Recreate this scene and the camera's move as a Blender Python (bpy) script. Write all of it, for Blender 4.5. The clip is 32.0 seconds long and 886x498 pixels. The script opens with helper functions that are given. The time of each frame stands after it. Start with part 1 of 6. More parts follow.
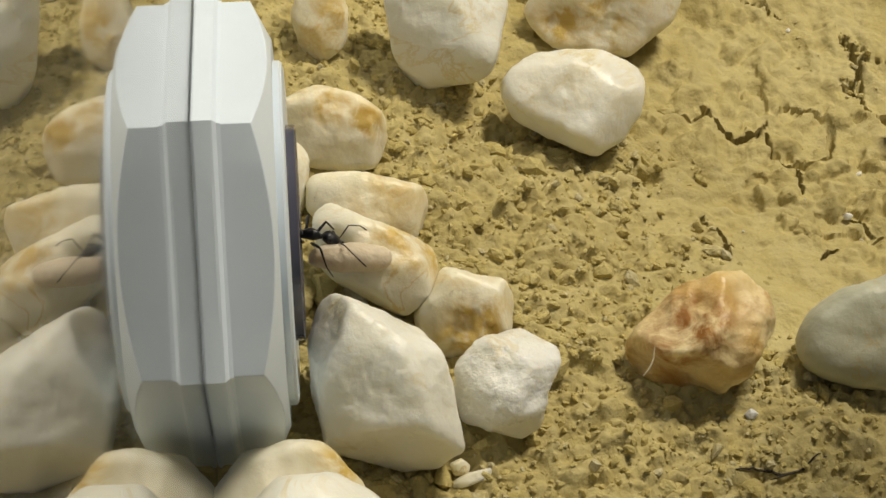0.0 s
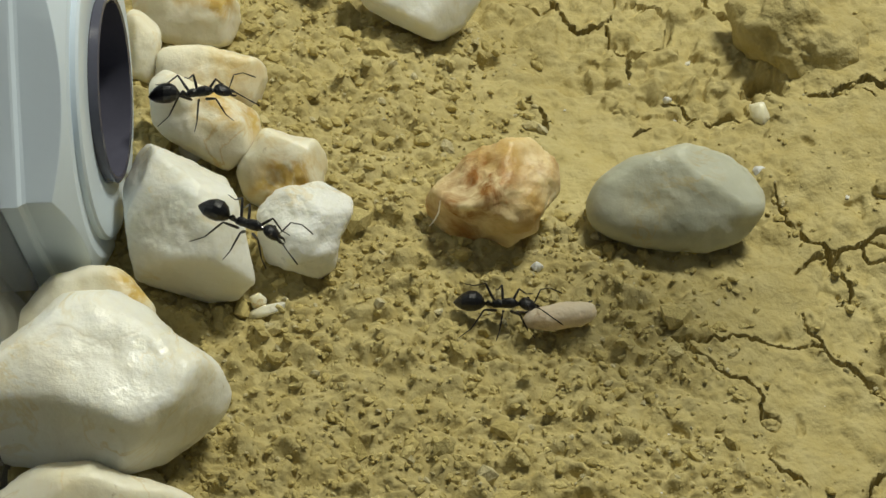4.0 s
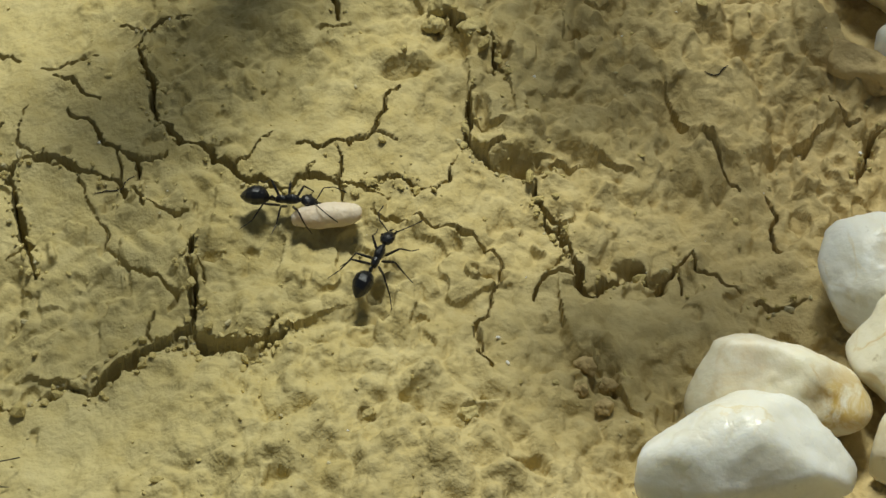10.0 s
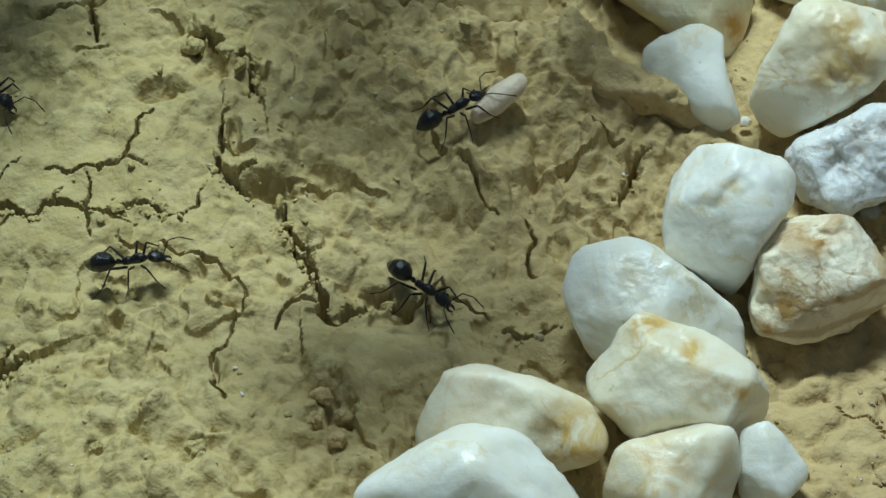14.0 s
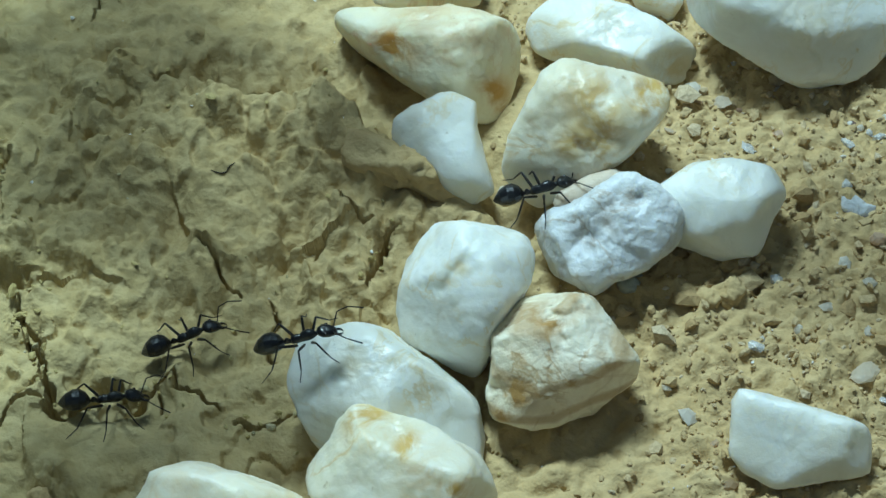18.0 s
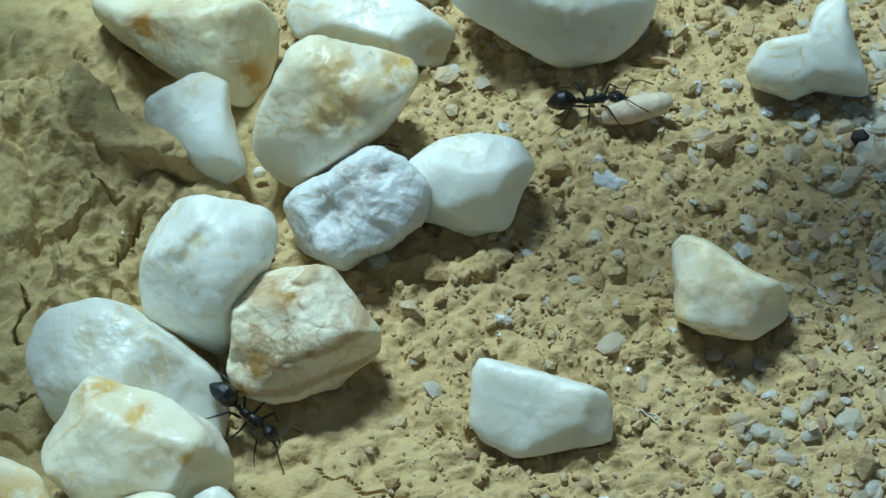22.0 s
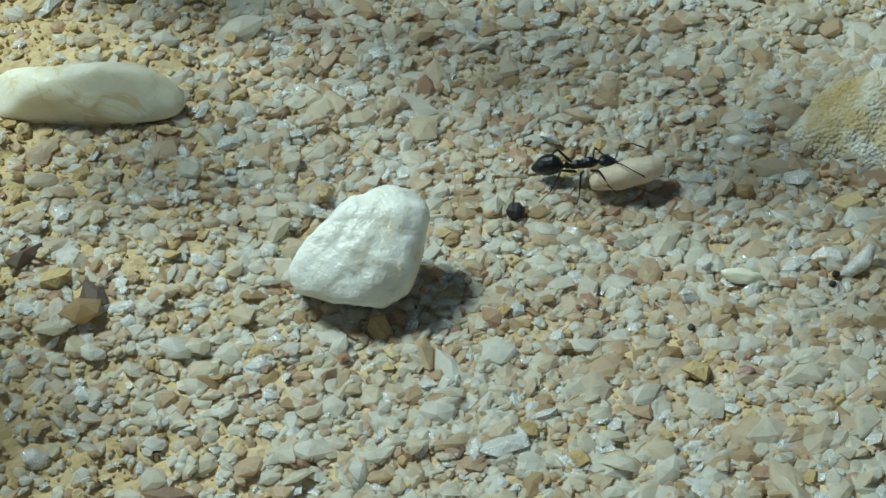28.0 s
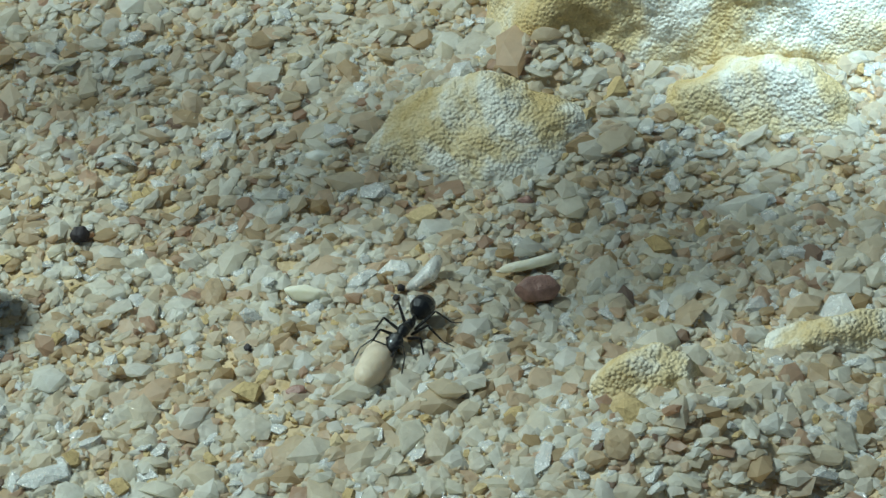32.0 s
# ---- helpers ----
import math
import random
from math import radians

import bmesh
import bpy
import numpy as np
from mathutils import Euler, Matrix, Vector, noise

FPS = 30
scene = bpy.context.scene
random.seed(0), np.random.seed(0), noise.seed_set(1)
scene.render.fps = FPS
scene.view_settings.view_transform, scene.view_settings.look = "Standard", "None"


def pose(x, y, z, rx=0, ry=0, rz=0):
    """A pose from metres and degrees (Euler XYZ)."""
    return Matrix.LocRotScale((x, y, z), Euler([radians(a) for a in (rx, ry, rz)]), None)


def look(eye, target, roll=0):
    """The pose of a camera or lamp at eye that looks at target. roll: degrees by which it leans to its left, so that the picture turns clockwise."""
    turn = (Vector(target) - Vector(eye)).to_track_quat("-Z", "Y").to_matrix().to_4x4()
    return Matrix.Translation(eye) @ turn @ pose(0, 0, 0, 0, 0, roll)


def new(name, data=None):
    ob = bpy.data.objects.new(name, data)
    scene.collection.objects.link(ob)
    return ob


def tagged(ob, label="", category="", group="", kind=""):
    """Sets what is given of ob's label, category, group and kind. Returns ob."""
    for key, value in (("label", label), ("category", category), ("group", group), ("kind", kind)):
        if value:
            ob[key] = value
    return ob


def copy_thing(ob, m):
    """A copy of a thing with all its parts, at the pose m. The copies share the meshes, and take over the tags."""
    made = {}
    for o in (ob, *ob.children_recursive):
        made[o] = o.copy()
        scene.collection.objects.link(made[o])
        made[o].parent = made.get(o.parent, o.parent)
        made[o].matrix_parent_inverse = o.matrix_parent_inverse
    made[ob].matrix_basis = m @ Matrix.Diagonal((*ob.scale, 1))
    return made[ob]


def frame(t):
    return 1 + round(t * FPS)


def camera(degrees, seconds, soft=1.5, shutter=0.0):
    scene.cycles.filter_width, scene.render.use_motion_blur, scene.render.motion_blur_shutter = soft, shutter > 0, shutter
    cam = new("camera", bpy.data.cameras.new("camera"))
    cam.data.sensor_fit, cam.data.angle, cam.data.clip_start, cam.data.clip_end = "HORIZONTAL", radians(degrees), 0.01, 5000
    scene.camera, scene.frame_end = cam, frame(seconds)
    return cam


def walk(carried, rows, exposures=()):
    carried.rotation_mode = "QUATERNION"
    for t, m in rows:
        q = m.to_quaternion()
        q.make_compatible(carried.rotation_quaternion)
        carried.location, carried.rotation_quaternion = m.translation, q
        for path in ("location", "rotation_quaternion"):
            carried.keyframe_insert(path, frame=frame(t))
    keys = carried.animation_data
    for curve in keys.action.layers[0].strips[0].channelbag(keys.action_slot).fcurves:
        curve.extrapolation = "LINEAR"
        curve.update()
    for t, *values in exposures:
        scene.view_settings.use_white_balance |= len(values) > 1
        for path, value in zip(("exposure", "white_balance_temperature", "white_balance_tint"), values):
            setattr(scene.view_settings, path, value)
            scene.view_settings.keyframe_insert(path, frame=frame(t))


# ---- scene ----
cam = camera(21.48, 32.0)
PATH = [
    (0, (-0.03181, -0.13671, 0.12009), (0.00942, 0.01244, -0.00662), 10.58),
    (0.5, (-0.02836, -0.13799, 0.12140), (0.01112, 0.01106, -0.00598), 10.60),
    (1, (-0.02605, -0.13908, 0.12198), (0.01253, 0.00996, -0.00569), 10.55),
    (1.5, (-0.02298, -0.14122, 0.12300), (0.01403, 0.00769, -0.00528), 10.46),
    (2, (-0.01965, -0.14420, 0.12573), (0.01665, 0.00346, -0.00419), 10.96),
    (2.5, (-0.01238, -0.15154, 0.12519), (0.02057, -0.00174, -0.00316), 8.82),
    (4.5, (0.00383, -0.16577, 0.13350), (0.02580, -0.01641, 0.00232), 7.82),
    (5, (0.01215, -0.16808, 0.13455), (0.03341, -0.01894, 0.00301), 7.66),
    (5.5, (0.01636, -0.16854, 0.13564), (0.03680, -0.01986, 0.00345), 7.42),
    (6, (0.02177, -0.16923, 0.13667), (0.04068, -0.02083, 0.00393), 7.18),
    (6.5, (0.03353, -0.17002, 0.13943), (0.04917, -0.02241, 0.00540), 6.43),
    (7, (0.04925, -0.17020, 0.14225), (0.06364, -0.02354, 0.00704), 5.84),
    (7.5, (0.06252, -0.16979, 0.14390), (0.07148, -0.02372, 0.00757), 4.41),
    (8, (0.07457, -0.16987, 0.14455), (0.07940, -0.02377, 0.00805), 3.43),
    (8.5, (0.08758, -0.16854, 0.14539), (0.08936, -0.02306, 0.00816), 2.54),
    (9, (0.09753, -0.16768, 0.14463), (0.09736, -0.02189, 0.00771), 2.00),
    (9.5, (0.11119, -0.16618, 0.14362), (0.10680, -0.02022, 0.00696), 0.79),
    (10, (0.12670, -0.16386, 0.14221), (0.12224, -0.01746, 0.00603), 0.40),
    (10.5, (0.13432, -0.16216, 0.14187), (0.12895, -0.01581, 0.00566), -0.08),
    (11, (0.13908, -0.16103, 0.14192), (0.13312, -0.01487, 0.00553), -0.20),
    (11.5, (0.14358, -0.15990, 0.14215), (0.13676, -0.01400, 0.00552), -0.46),
    (12, (0.14738, -0.15887, 0.14202), (0.13968, -0.01317, 0.00522), -0.72),
    (12.5, (0.15040, -0.15795, 0.14189), (0.14258, -0.01232, 0.00502), -0.77),
    (13, (0.15102, -0.15805, 0.14197), (0.14263, -0.01240, 0.00517), -0.92),
    (13.5, (0.15082, -0.15787, 0.14177), (0.14265, -0.01222, 0.00495), -0.81),
    (14, (0.15433, -0.15689, 0.14205), (0.14455, -0.01178, 0.00476), -1.38),
    (14.5, (0.16421, -0.15139, 0.14282), (0.15359, -0.00783, 0.00398), -1.94),
    (15, (0.16826, -0.14783, 0.14349), (0.15739, -0.00513, 0.00379), -2.13),
    (15.5, (0.17236, -0.14501, 0.14398), (0.16026, -0.00314, 0.00353), -2.49),
    (17.5, (0.18967, -0.14340, 0.14049), (0.16665, 0.00029, 0.00329), -6.57),
    (18, (0.18979, -0.14317, 0.14068), (0.16652, 0.00034, 0.00334), -6.66),
    (18.5, (0.18922, -0.14295, 0.14116), (0.16641, 0.00038, 0.00354), -6.47),
    (19, (0.18977, -0.14261, 0.14138), (0.16636, 0.00046, 0.00361), -6.62),
    (19.5, (0.19061, -0.14283, 0.14113), (0.16654, 0.00064, 0.00388), -6.72),
    (20, (0.19071, -0.14339, 0.14064), (0.16649, 0.00070, 0.00407), -6.65),
    (20.5, (0.19287, -0.14409, 0.13999), (0.16728, 0.00037, 0.00407), -6.90),
    (21, (0.19756, -0.14524, 0.13750), (0.17119, 0.00045, 0.00304), -7.10),
    (21.5, (0.20142, -0.14635, 0.13520), (0.17514, 0.00052, 0.00201), -7.26),
    (22, (0.20707, -0.14775, 0.13122), (0.18757, 0.00139, -0.00061), -6.22),
    (22.5, (0.20760, -0.14710, 0.13142), (0.18837, 0.00199, -0.00049), -6.21),
    (23, (0.21718, -0.14583, 0.12810), (0.19901, 0.00472, -0.00230), -6.68),
    (23.5, (0.22022, -0.14251, 0.12767), (0.20513, 0.00760, -0.00362), -6.35),
    (24, (0.22462, -0.14008, 0.12604), (0.21107, 0.01058, -0.00479), -6.41),
    (24.5, (0.23126, -0.13894, 0.12477), (0.21919, 0.01192, -0.00599), -6.56),
    (25, (0.23808, -0.13858, 0.12316), (0.22833, 0.01261, -0.00740), -6.50),
    (25.5, (0.24556, -0.13849, 0.12157), (0.23661, 0.01299, -0.00872), -6.85),
    (26, (0.25025, -0.13628, 0.12224), (0.24334, 0.01394, -0.00962), -6.79),
    (26.5, (0.25480, -0.13277, 0.12295), (0.25005, 0.01635, -0.01025), -6.67),
    (28.5, (0.27042, -0.13730, 0.11197), (0.27055, 0.02173, -0.00932), -9.78),
    (29, (0.27441, -0.13621, 0.11075), (0.27980, 0.02231, -0.01108), -9.20),
    (29.5, (0.27710, -0.13562, 0.10978), (0.28580, 0.02263, -0.01220), -8.76),
    (30, (0.28071, -0.13506, 0.10971), (0.29033, 0.02272, -0.01282), -8.63),
    (30.5, (0.28381, -0.13464, 0.10815), (0.29559, 0.02342, -0.01382), -8.27),
    (31, (0.28660, -0.13460, 0.10798), (0.29867, 0.02331, -0.01417), -8.20),
    (31.5, (0.28802, -0.13482, 0.10776), (0.29981, 0.02313, -0.01435), -8.16),
    (32, (0.28948, -0.13617, 0.10699), (0.29986, 0.02230, -0.01459), -8.30),
]
EXPOSURES = [(0, -0.16, 7000, 9), (1, -0.32, 6850, 4.5), (2, -0.45, 6600, 0), (2.5, -0.42, 6550, 0), (5, -0.1, 6350, 2.0), (7, -0.12, 6350, 4.0), (9, 0.02, 6250, 4.0), (10, 0.0, 6000, 2), (11, 0.0, 5800, 0), (12.5, -0.04, 5300, -1), (14.5, -0.1, 4850, -9.5), (18, -0.02, 4500, -13), (22, 0.0, 4500, -14), (24, 0.1, 4600, -15), (26, 0.18, 4950, -13), (29, 0.25, 5100, -12.5), (32, 0.3, 5100, -12.5)]
walk(cam, [(t, look(eye, target, roll)) for t, eye, target, roll in PATH], EXPOSURES)

# ---- light: a lamp over the tank, behind the stones, and the dim room round it ----
MM = 0.001
world = bpy.data.worlds.new("room")
scene.world = world
world.use_nodes = True
sky = world.node_tree.nodes["Background"]
sky.inputs[0].default_value, sky.inputs[1].default_value = (0.86, 0.92, 1.0, 1), 0.09
bulb = bpy.data.lights.new("tank_lamp", "AREA")
bulb.shape, bulb.size, bulb.size_y, bulb.energy, bulb.color = "RECTANGLE", 0.085, 0.042, 1.30, (1.0, 0.93, 0.80)
lamp = new("tank_lamp", bulb)
LAMP_AT = (0.130, 0.080, 0.32)
lamp.matrix_world = look(LAMP_AT, (0.130, -0.01, 0.0))

# Unseen spot added to brighten the right of the large boulder.
spot = bpy.data.lights.new("boulder_spot", "SPOT")
spot.energy, spot.spot_size, spot.spot_blend, spot.shadow_soft_size, spot.color = 2.1, radians(13), 0.9, 0.008, (0.92, 0.97, 1.0)
clip = new("boulder_spot", spot)
clip.matrix_world = look((0.375, 0.01, 0.20), (0.341, 0.026, 0.008))


# ---- materials ----
def material(name, rough_low=0.6):
    """An empty procedural material: its tree, its shader and object coordinates."""
    m = bpy.data.materials.new(name)
    m.use_nodes = True
    t = m.node_tree
    s = t.nodes["Principled BSDF"]
    s.inputs["Roughness"].default_value = rough_low
    c = t.nodes.new("ShaderNodeTexCoord")
    return m, t, s, c.outputs["Object"]


def tex_noise(t, at, scale, detail=4.0, rough_=0.6, warp=0.0):
    n = t.nodes.new("ShaderNodeTexNoise")
    n.inputs["Scale"].default_value, n.inputs["Detail"].default_value = scale, detail
    n.inputs["Roughness"].default_value, n.inputs["Distortion"].default_value = rough_, warp
    t.links.new(at, n.inputs["Vector"])
    return n.outputs["Fac"]


def ramp(t, fac, stops, smooth=False):
    r = t.nodes.new("ShaderNodeValToRGB")
    r.color_ramp.interpolation = "EASE" if smooth else "LINEAR"
    while len(r.color_ramp.elements) < len(stops):
        r.color_ramp.elements.new(0.5)
    for e, (at, colour) in zip(r.color_ramp.elements, stops):
        e.position, e.color = at, (*colour, 1)
    t.links.new(fac, r.inputs[0])
    return r.outputs[0]


def blend(t, fac, a, b, kind="MIX"):
    m = t.nodes.new("ShaderNodeMix")
    m.data_type, m.blend_type = "RGBA", kind
    for socket, value in ((m.inputs[0], fac), (m.inputs[6], a), (m.inputs[7], b)):
        if isinstance(value, (int, float)):
            socket.default_value = value
        elif isinstance(value, tuple):
            socket.default_value = (*value, 1)
        else:
            t.links.new(value, socket)
    return m.outputs[2]


def bump(t, s, height, strength, distance):
    b = t.nodes.new("ShaderNodeBump")
    b.inputs["Strength"].default_value, b.inputs["Distance"].default_value = strength, distance
    t.links.new(height, b.inputs["Height"])
    t.links.new(b.outputs[0], s.inputs["Normal"])
    return b


def grey(v):
    return (v, v, v)


def clay_material(name, east=0.0):
    """Dry clay, browner towards the sand; east shifts the place at which a loose lump takes its colour."""
    m, t, s, at = material(name, 0.9)
    move = t.nodes.new("ShaderNodeVectorMath")
    move.inputs[1].default_value = (east, 0, 0)
    t.links.new(at, move.inputs[0])
    at = move.outputs[0]
    big, mid, fine = tex_noise(t, at, 45, 4), tex_noise(t, at, 420, 5, 0.7), tex_noise(t, at, 2600, 3)
    c = ramp(t, big, [(0.3, (0.375, 0.305, 0.118)), (0.55, (0.465, 0.385, 0.162)), (0.75, (0.515, 0.445, 0.215))])
    c = blend(t, ramp(t, mid, [(0.35, grey(0)), (0.7, grey(0.55))]), c, (0.54, 0.48, 0.26))
    c = blend(t, ramp(t, fine, [(0.30, grey(0.25)), (0.44, grey(0))]), c, (0.30, 0.23, 0.085))
    sx = t.nodes.new("ShaderNodeSeparateXYZ")
    t.links.new(at, sx.inputs[0])
    far = t.nodes.new("ShaderNodeMapRange")
    far.inputs["From Min"].default_value, far.inputs["From Max"].default_value = 0.108, 0.180
    t.links.new(sx.outputs[0], far.inputs["Value"])
    c = blend(t, far.outputs[0], c, ramp(t, mid, [(0.3, (0.47, 0.355, 0.16)), (0.7, (0.58, 0.46, 0.235))]))
    bed = t.nodes.new("ShaderNodeMapRange")
    bed.inputs["From Min"].default_value, bed.inputs["From Max"].default_value = 0.215, 0.255
    t.links.new(sx.outputs[0], bed.inputs["Value"])
    c = blend(t, bed.outputs[0], c, ramp(t, mid, [(0.3, (0.46, 0.34, 0.17)), (0.7, (0.66, 0.55, 0.37))]))
    t.links.new(c, s.inputs["Base Color"])
    s.inputs["Specular IOR Level"].default_value = 0.2
    h = blend(t, 0.2, tex_noise(t, at, 380, 6, 0.52), tex_noise(t, at, 1700, 3, 0.5))
    bump(t, s, h, 0.8, 0.0012)
    return m


def grain_material(name, stops, gloss, through_=0.0, fine=2500, mottle=0.35):
    """Loose grains: each island takes a colour of its own."""
    m, t, s, at = material(name, gloss)
    g = t.nodes.new("ShaderNodeNewGeometry")
    c = ramp(t, g.outputs["Random Per Island"], stops)
    c = blend(t, ramp(t, tex_noise(t, at, fine, 3), [(0.35, grey(mottle)), (0.6, grey(0))]), c, tuple(v * 0.6 for v in stops[0][1]))
    t.links.new(c, s.inputs["Base Color"])
    if through_:
        wide = t.nodes.new("ShaderNodeMath")
        wide.operation = "FRACT"
        more = t.nodes.new("ShaderNodeMath")
        more.operation, more.inputs[1].default_value = "MULTIPLY", 37.0
        t.links.new(g.outputs["Random Per Island"], more.inputs[0])
        t.links.new(more.outputs[0], wide.inputs[0])
        t.links.new(ramp(t, wide.outputs[0], [(0.0, grey(0.06)), (0.12, grey(0.25)), (1.0, grey(0.6))]), s.inputs["Roughness"])
        glow = t.nodes.new("ShaderNodeBsdfTranslucent")
        t.links.new(c, glow.inputs[0])
        mix = t.nodes.new("ShaderNodeMixShader")
        mix.inputs[0].default_value = through_
        t.links.new(s.outputs[0], mix.inputs[1])
        t.links.new(glow.outputs[0], mix.inputs[2])
        t.links.new(mix.outputs[0], t.nodes["Material Output"].inputs[0])
    bump(t, s, tex_noise(t, at, fine * 1.4, 4), 0.6, 0.0004)
    return m


def stone_material(name, base, second, stain, stained, gloss=0.27, gnarl=0.13, flesh=0.55, band=False):
    """Quartz: milky, a little translucent, with veins, iron stains and fine pits."""
    m, t, s, at = material(name, gloss)
    info = t.nodes.new("ShaderNodeObjectInfo")
    shift = t.nodes.new("ShaderNodeVectorMath")
    shift.operation = "MULTIPLY_ADD"
    t.links.new(info.outputs["Random"], shift.inputs[0])
    shift.inputs[1].default_value = (0.7, 0.9, 0.4)
    t.links.new(at, shift.inputs[2])
    at = shift.outputs[0]
    c = blend(t, ramp(t, tex_noise(t, at, 130, 5, 0.6, 0.4), [(0.38, grey(0)), (0.68, grey(1))]), base, second)
    patches = ramp(t, tex_noise(t, at, 150, 6, 0.65, 0.9), [(0.68 - 0.2 * stained, grey(0)), (0.86 - 0.18 * stained, grey(0.8))])
    c = blend(t, patches, c, stain)
    if band:
        w = t.nodes.new("ShaderNodeTexWave")
        w.bands_direction, w.inputs["Scale"].default_value = "Z", 95
        w.inputs["Distortion"].default_value, w.inputs["Detail"].default_value = 5.0, 3.0
        t.links.new(at, w.inputs["Vector"])
        c = blend(t, ramp(t, w.outputs["Fac"], [(0.66, grey(0)), (0.95, grey(0.6))]), c, stain)
    mark = t.nodes.new("ShaderNodeAttribute")
    mark.attribute_name = "stain"
    torn = t.nodes.new("ShaderNodeMath")
    torn.operation = "MULTIPLY"
    t.links.new(mark.outputs["Fac"], torn.inputs[0])
    t.links.new(ramp(t, tex_noise(t, at, 330, 5, 0.65, 0.6), [(0.40, grey(0.1)), (0.58, grey(1.3))]), torn.inputs[1])
    c = blend(t, torn.outputs[0], c, stain)
    clouds = ramp(t, tex_noise(t, at, 75, 4, 0.55, 1.2), [(0.50, grey(0)), (0.75, grey(0.35))], True)
    c = blend(t, clouds, c, tuple(0.5 * (a + b) for a, b in zip(base, stain)))
    v = t.nodes.new("ShaderNodeTexVoronoi")
    v.feature, v.inputs["Scale"].default_value = "DISTANCE_TO_EDGE", 62
    bend = t.nodes.new("ShaderNodeMixRGB")
    bend.inputs[0].default_value = 0.012
    nz = t.nodes.new("ShaderNodeTexNoise")
    nz.inputs["Scale"].default_value, nz.inputs["Detail"].default_value = 160, 4
    t.links.new(at, nz.inputs["Vector"])
    t.links.new(at, bend.inputs[1])
    t.links.new(nz.outputs["Color"], bend.inputs[2])
    t.links.new(bend.outputs[0], v.inputs["Vector"])
    seam = ramp(t, v.outputs["Distance"], [(0.0, grey(0.2)), (0.03, grey(0))])
    seam = blend(t, ramp(t, tex_noise(t, at, 110, 3), [(0.45, grey(0)), (0.6, grey(1))]), (0, 0, 0), seam)
    c = blend(t, seam, c, tuple(v_ * 0.75 for v_ in stain))
    lines = ramp(t, tex_noise(t, at, 120, 5, 0.62, 0.8), [(0.475, grey(0)), (0.5, grey(0.65)), (0.525, grey(0))])
    lines = blend(t, ramp(t, tex_noise(t, at, 95, 3), [(0.48, grey(0)), (0.62, grey(1))]), (0, 0, 0), lines)
    c = blend(t, lines, c, stain)
    veins = ramp(t, tex_noise(t, at, 520, 5, 0.7), [(0.25, grey(0.5)), (0.33, grey(0))])
    c = blend(t, veins, c, tuple(v_ * 0.45 for v_ in stain))
    t.links.new(c, s.inputs["Base Color"])
    r = ramp(t, tex_noise(t, at, 300, 4), [(0.35, grey(gloss + 0.02)), (0.65, grey(gloss + 0.33))])
    t.links.new(r, s.inputs["Roughness"])
    s.inputs["Subsurface Weight"].default_value = flesh
    s.inputs["Subsurface Radius"].default_value = (1.0, 0.95, 0.8)
    s.inputs["Subsurface Scale"].default_value = 0.0023
    h = blend(t, 0.3, tex_noise(t, at, 260, 6, 0.5, 0.5), tex_noise(t, at, 1100, 4, 0.6))
    h = blend(t, seam, h, (0.0, 0.0, 0.0))
    bump(t, s, h, min(1.0, gnarl * 3.4), 0.0009)
    return m


def plain_material(name, colour, gloss, relief=0.0, scale=900, spread=0.12, clear=0.0):
    m, t, s, at = material(name, gloss)
    c = blend(t, ramp(t, tex_noise(t, at, scale, 4), [(0.3, grey(0)), (0.7, grey(1))]), colour, tuple(v * (1 - spread) for v in colour))
    t.links.new(c, s.inputs["Base Color"])
    s.inputs["Coat Weight"].default_value = clear
    if relief:
        bump(t, s, tex_noise(t, at, scale * 1.7, 4), relief, 0.0003)
    return m


def sandstone_material():
    """Porous sandstone: ochre and chalky white patches, coarse sandy grain."""
    m, t, s, at = material("sandstone", 0.95)
    c = ramp(t, tex_noise(t, at, 85, 5, 0.65, 0.5), [(0.38, (0.58, 0.45, 0.21)), (0.47, (0.67, 0.57, 0.35)), (0.55, (0.79, 0.77, 0.68))])
    speck = tex_noise(t, at, 1500, 4, 0.7)
    c = blend(t, ramp(t, speck, [(0.32, grey(0.35)), (0.45, grey(0))]), c, (0.50, 0.36, 0.14))
    t.links.new(c, s.inputs["Base Color"])
    v = t.nodes.new("ShaderNodeTexVoronoi")
    v.inputs["Scale"].default_value = 3300
    t.links.new(at, v.inputs["Vector"])
    grains = ramp(t, v.outputs["Distance"], [(0.0, grey(1)), (0.8, grey(0))])
    bump(t, s, blend(t, 0.55, grains, tex_noise(t, at, 1100, 5, 0.75)), 0.65, 0.0006)
    return m


CLAY = clay_material("ochre_clay")
CRUMB = grain_material("clay_crumbs", [(0.0, (0.46, 0.375, 0.138)), (0.5, (0.52, 0.43, 0.168)), (0.85, (0.55, 0.465, 0.20)), (1.0, (0.55, 0.50, 0.32))], 0.9)
DUST = grain_material("brown_crumbs", [(0.0, (0.44, 0.32, 0.14)), (0.5, (0.53, 0.41, 0.20)), (0.85, (0.58, 0.46, 0.25)), (1.0, (0.60, 0.51, 0.34))], 0.9)
SAND = grain_material("quartz_sand", [(0.0, (0.58, 0.45, 0.26)), (0.06, (0.73, 0.60, 0.41)), (0.17, (0.83, 0.75, 0.59)), (0.36, (0.89, 0.86, 0.75)), (0.7, (0.93, 0.93, 0.89)), (0.86, (0.86, 0.80, 0.66)), (0.95, (0.77, 0.62, 0.45)), (0.99, (0.60, 0.43, 0.31)), (1.0, (0.26, 0.20, 0.17))], 0.24, 0.6, 900, 0.16)


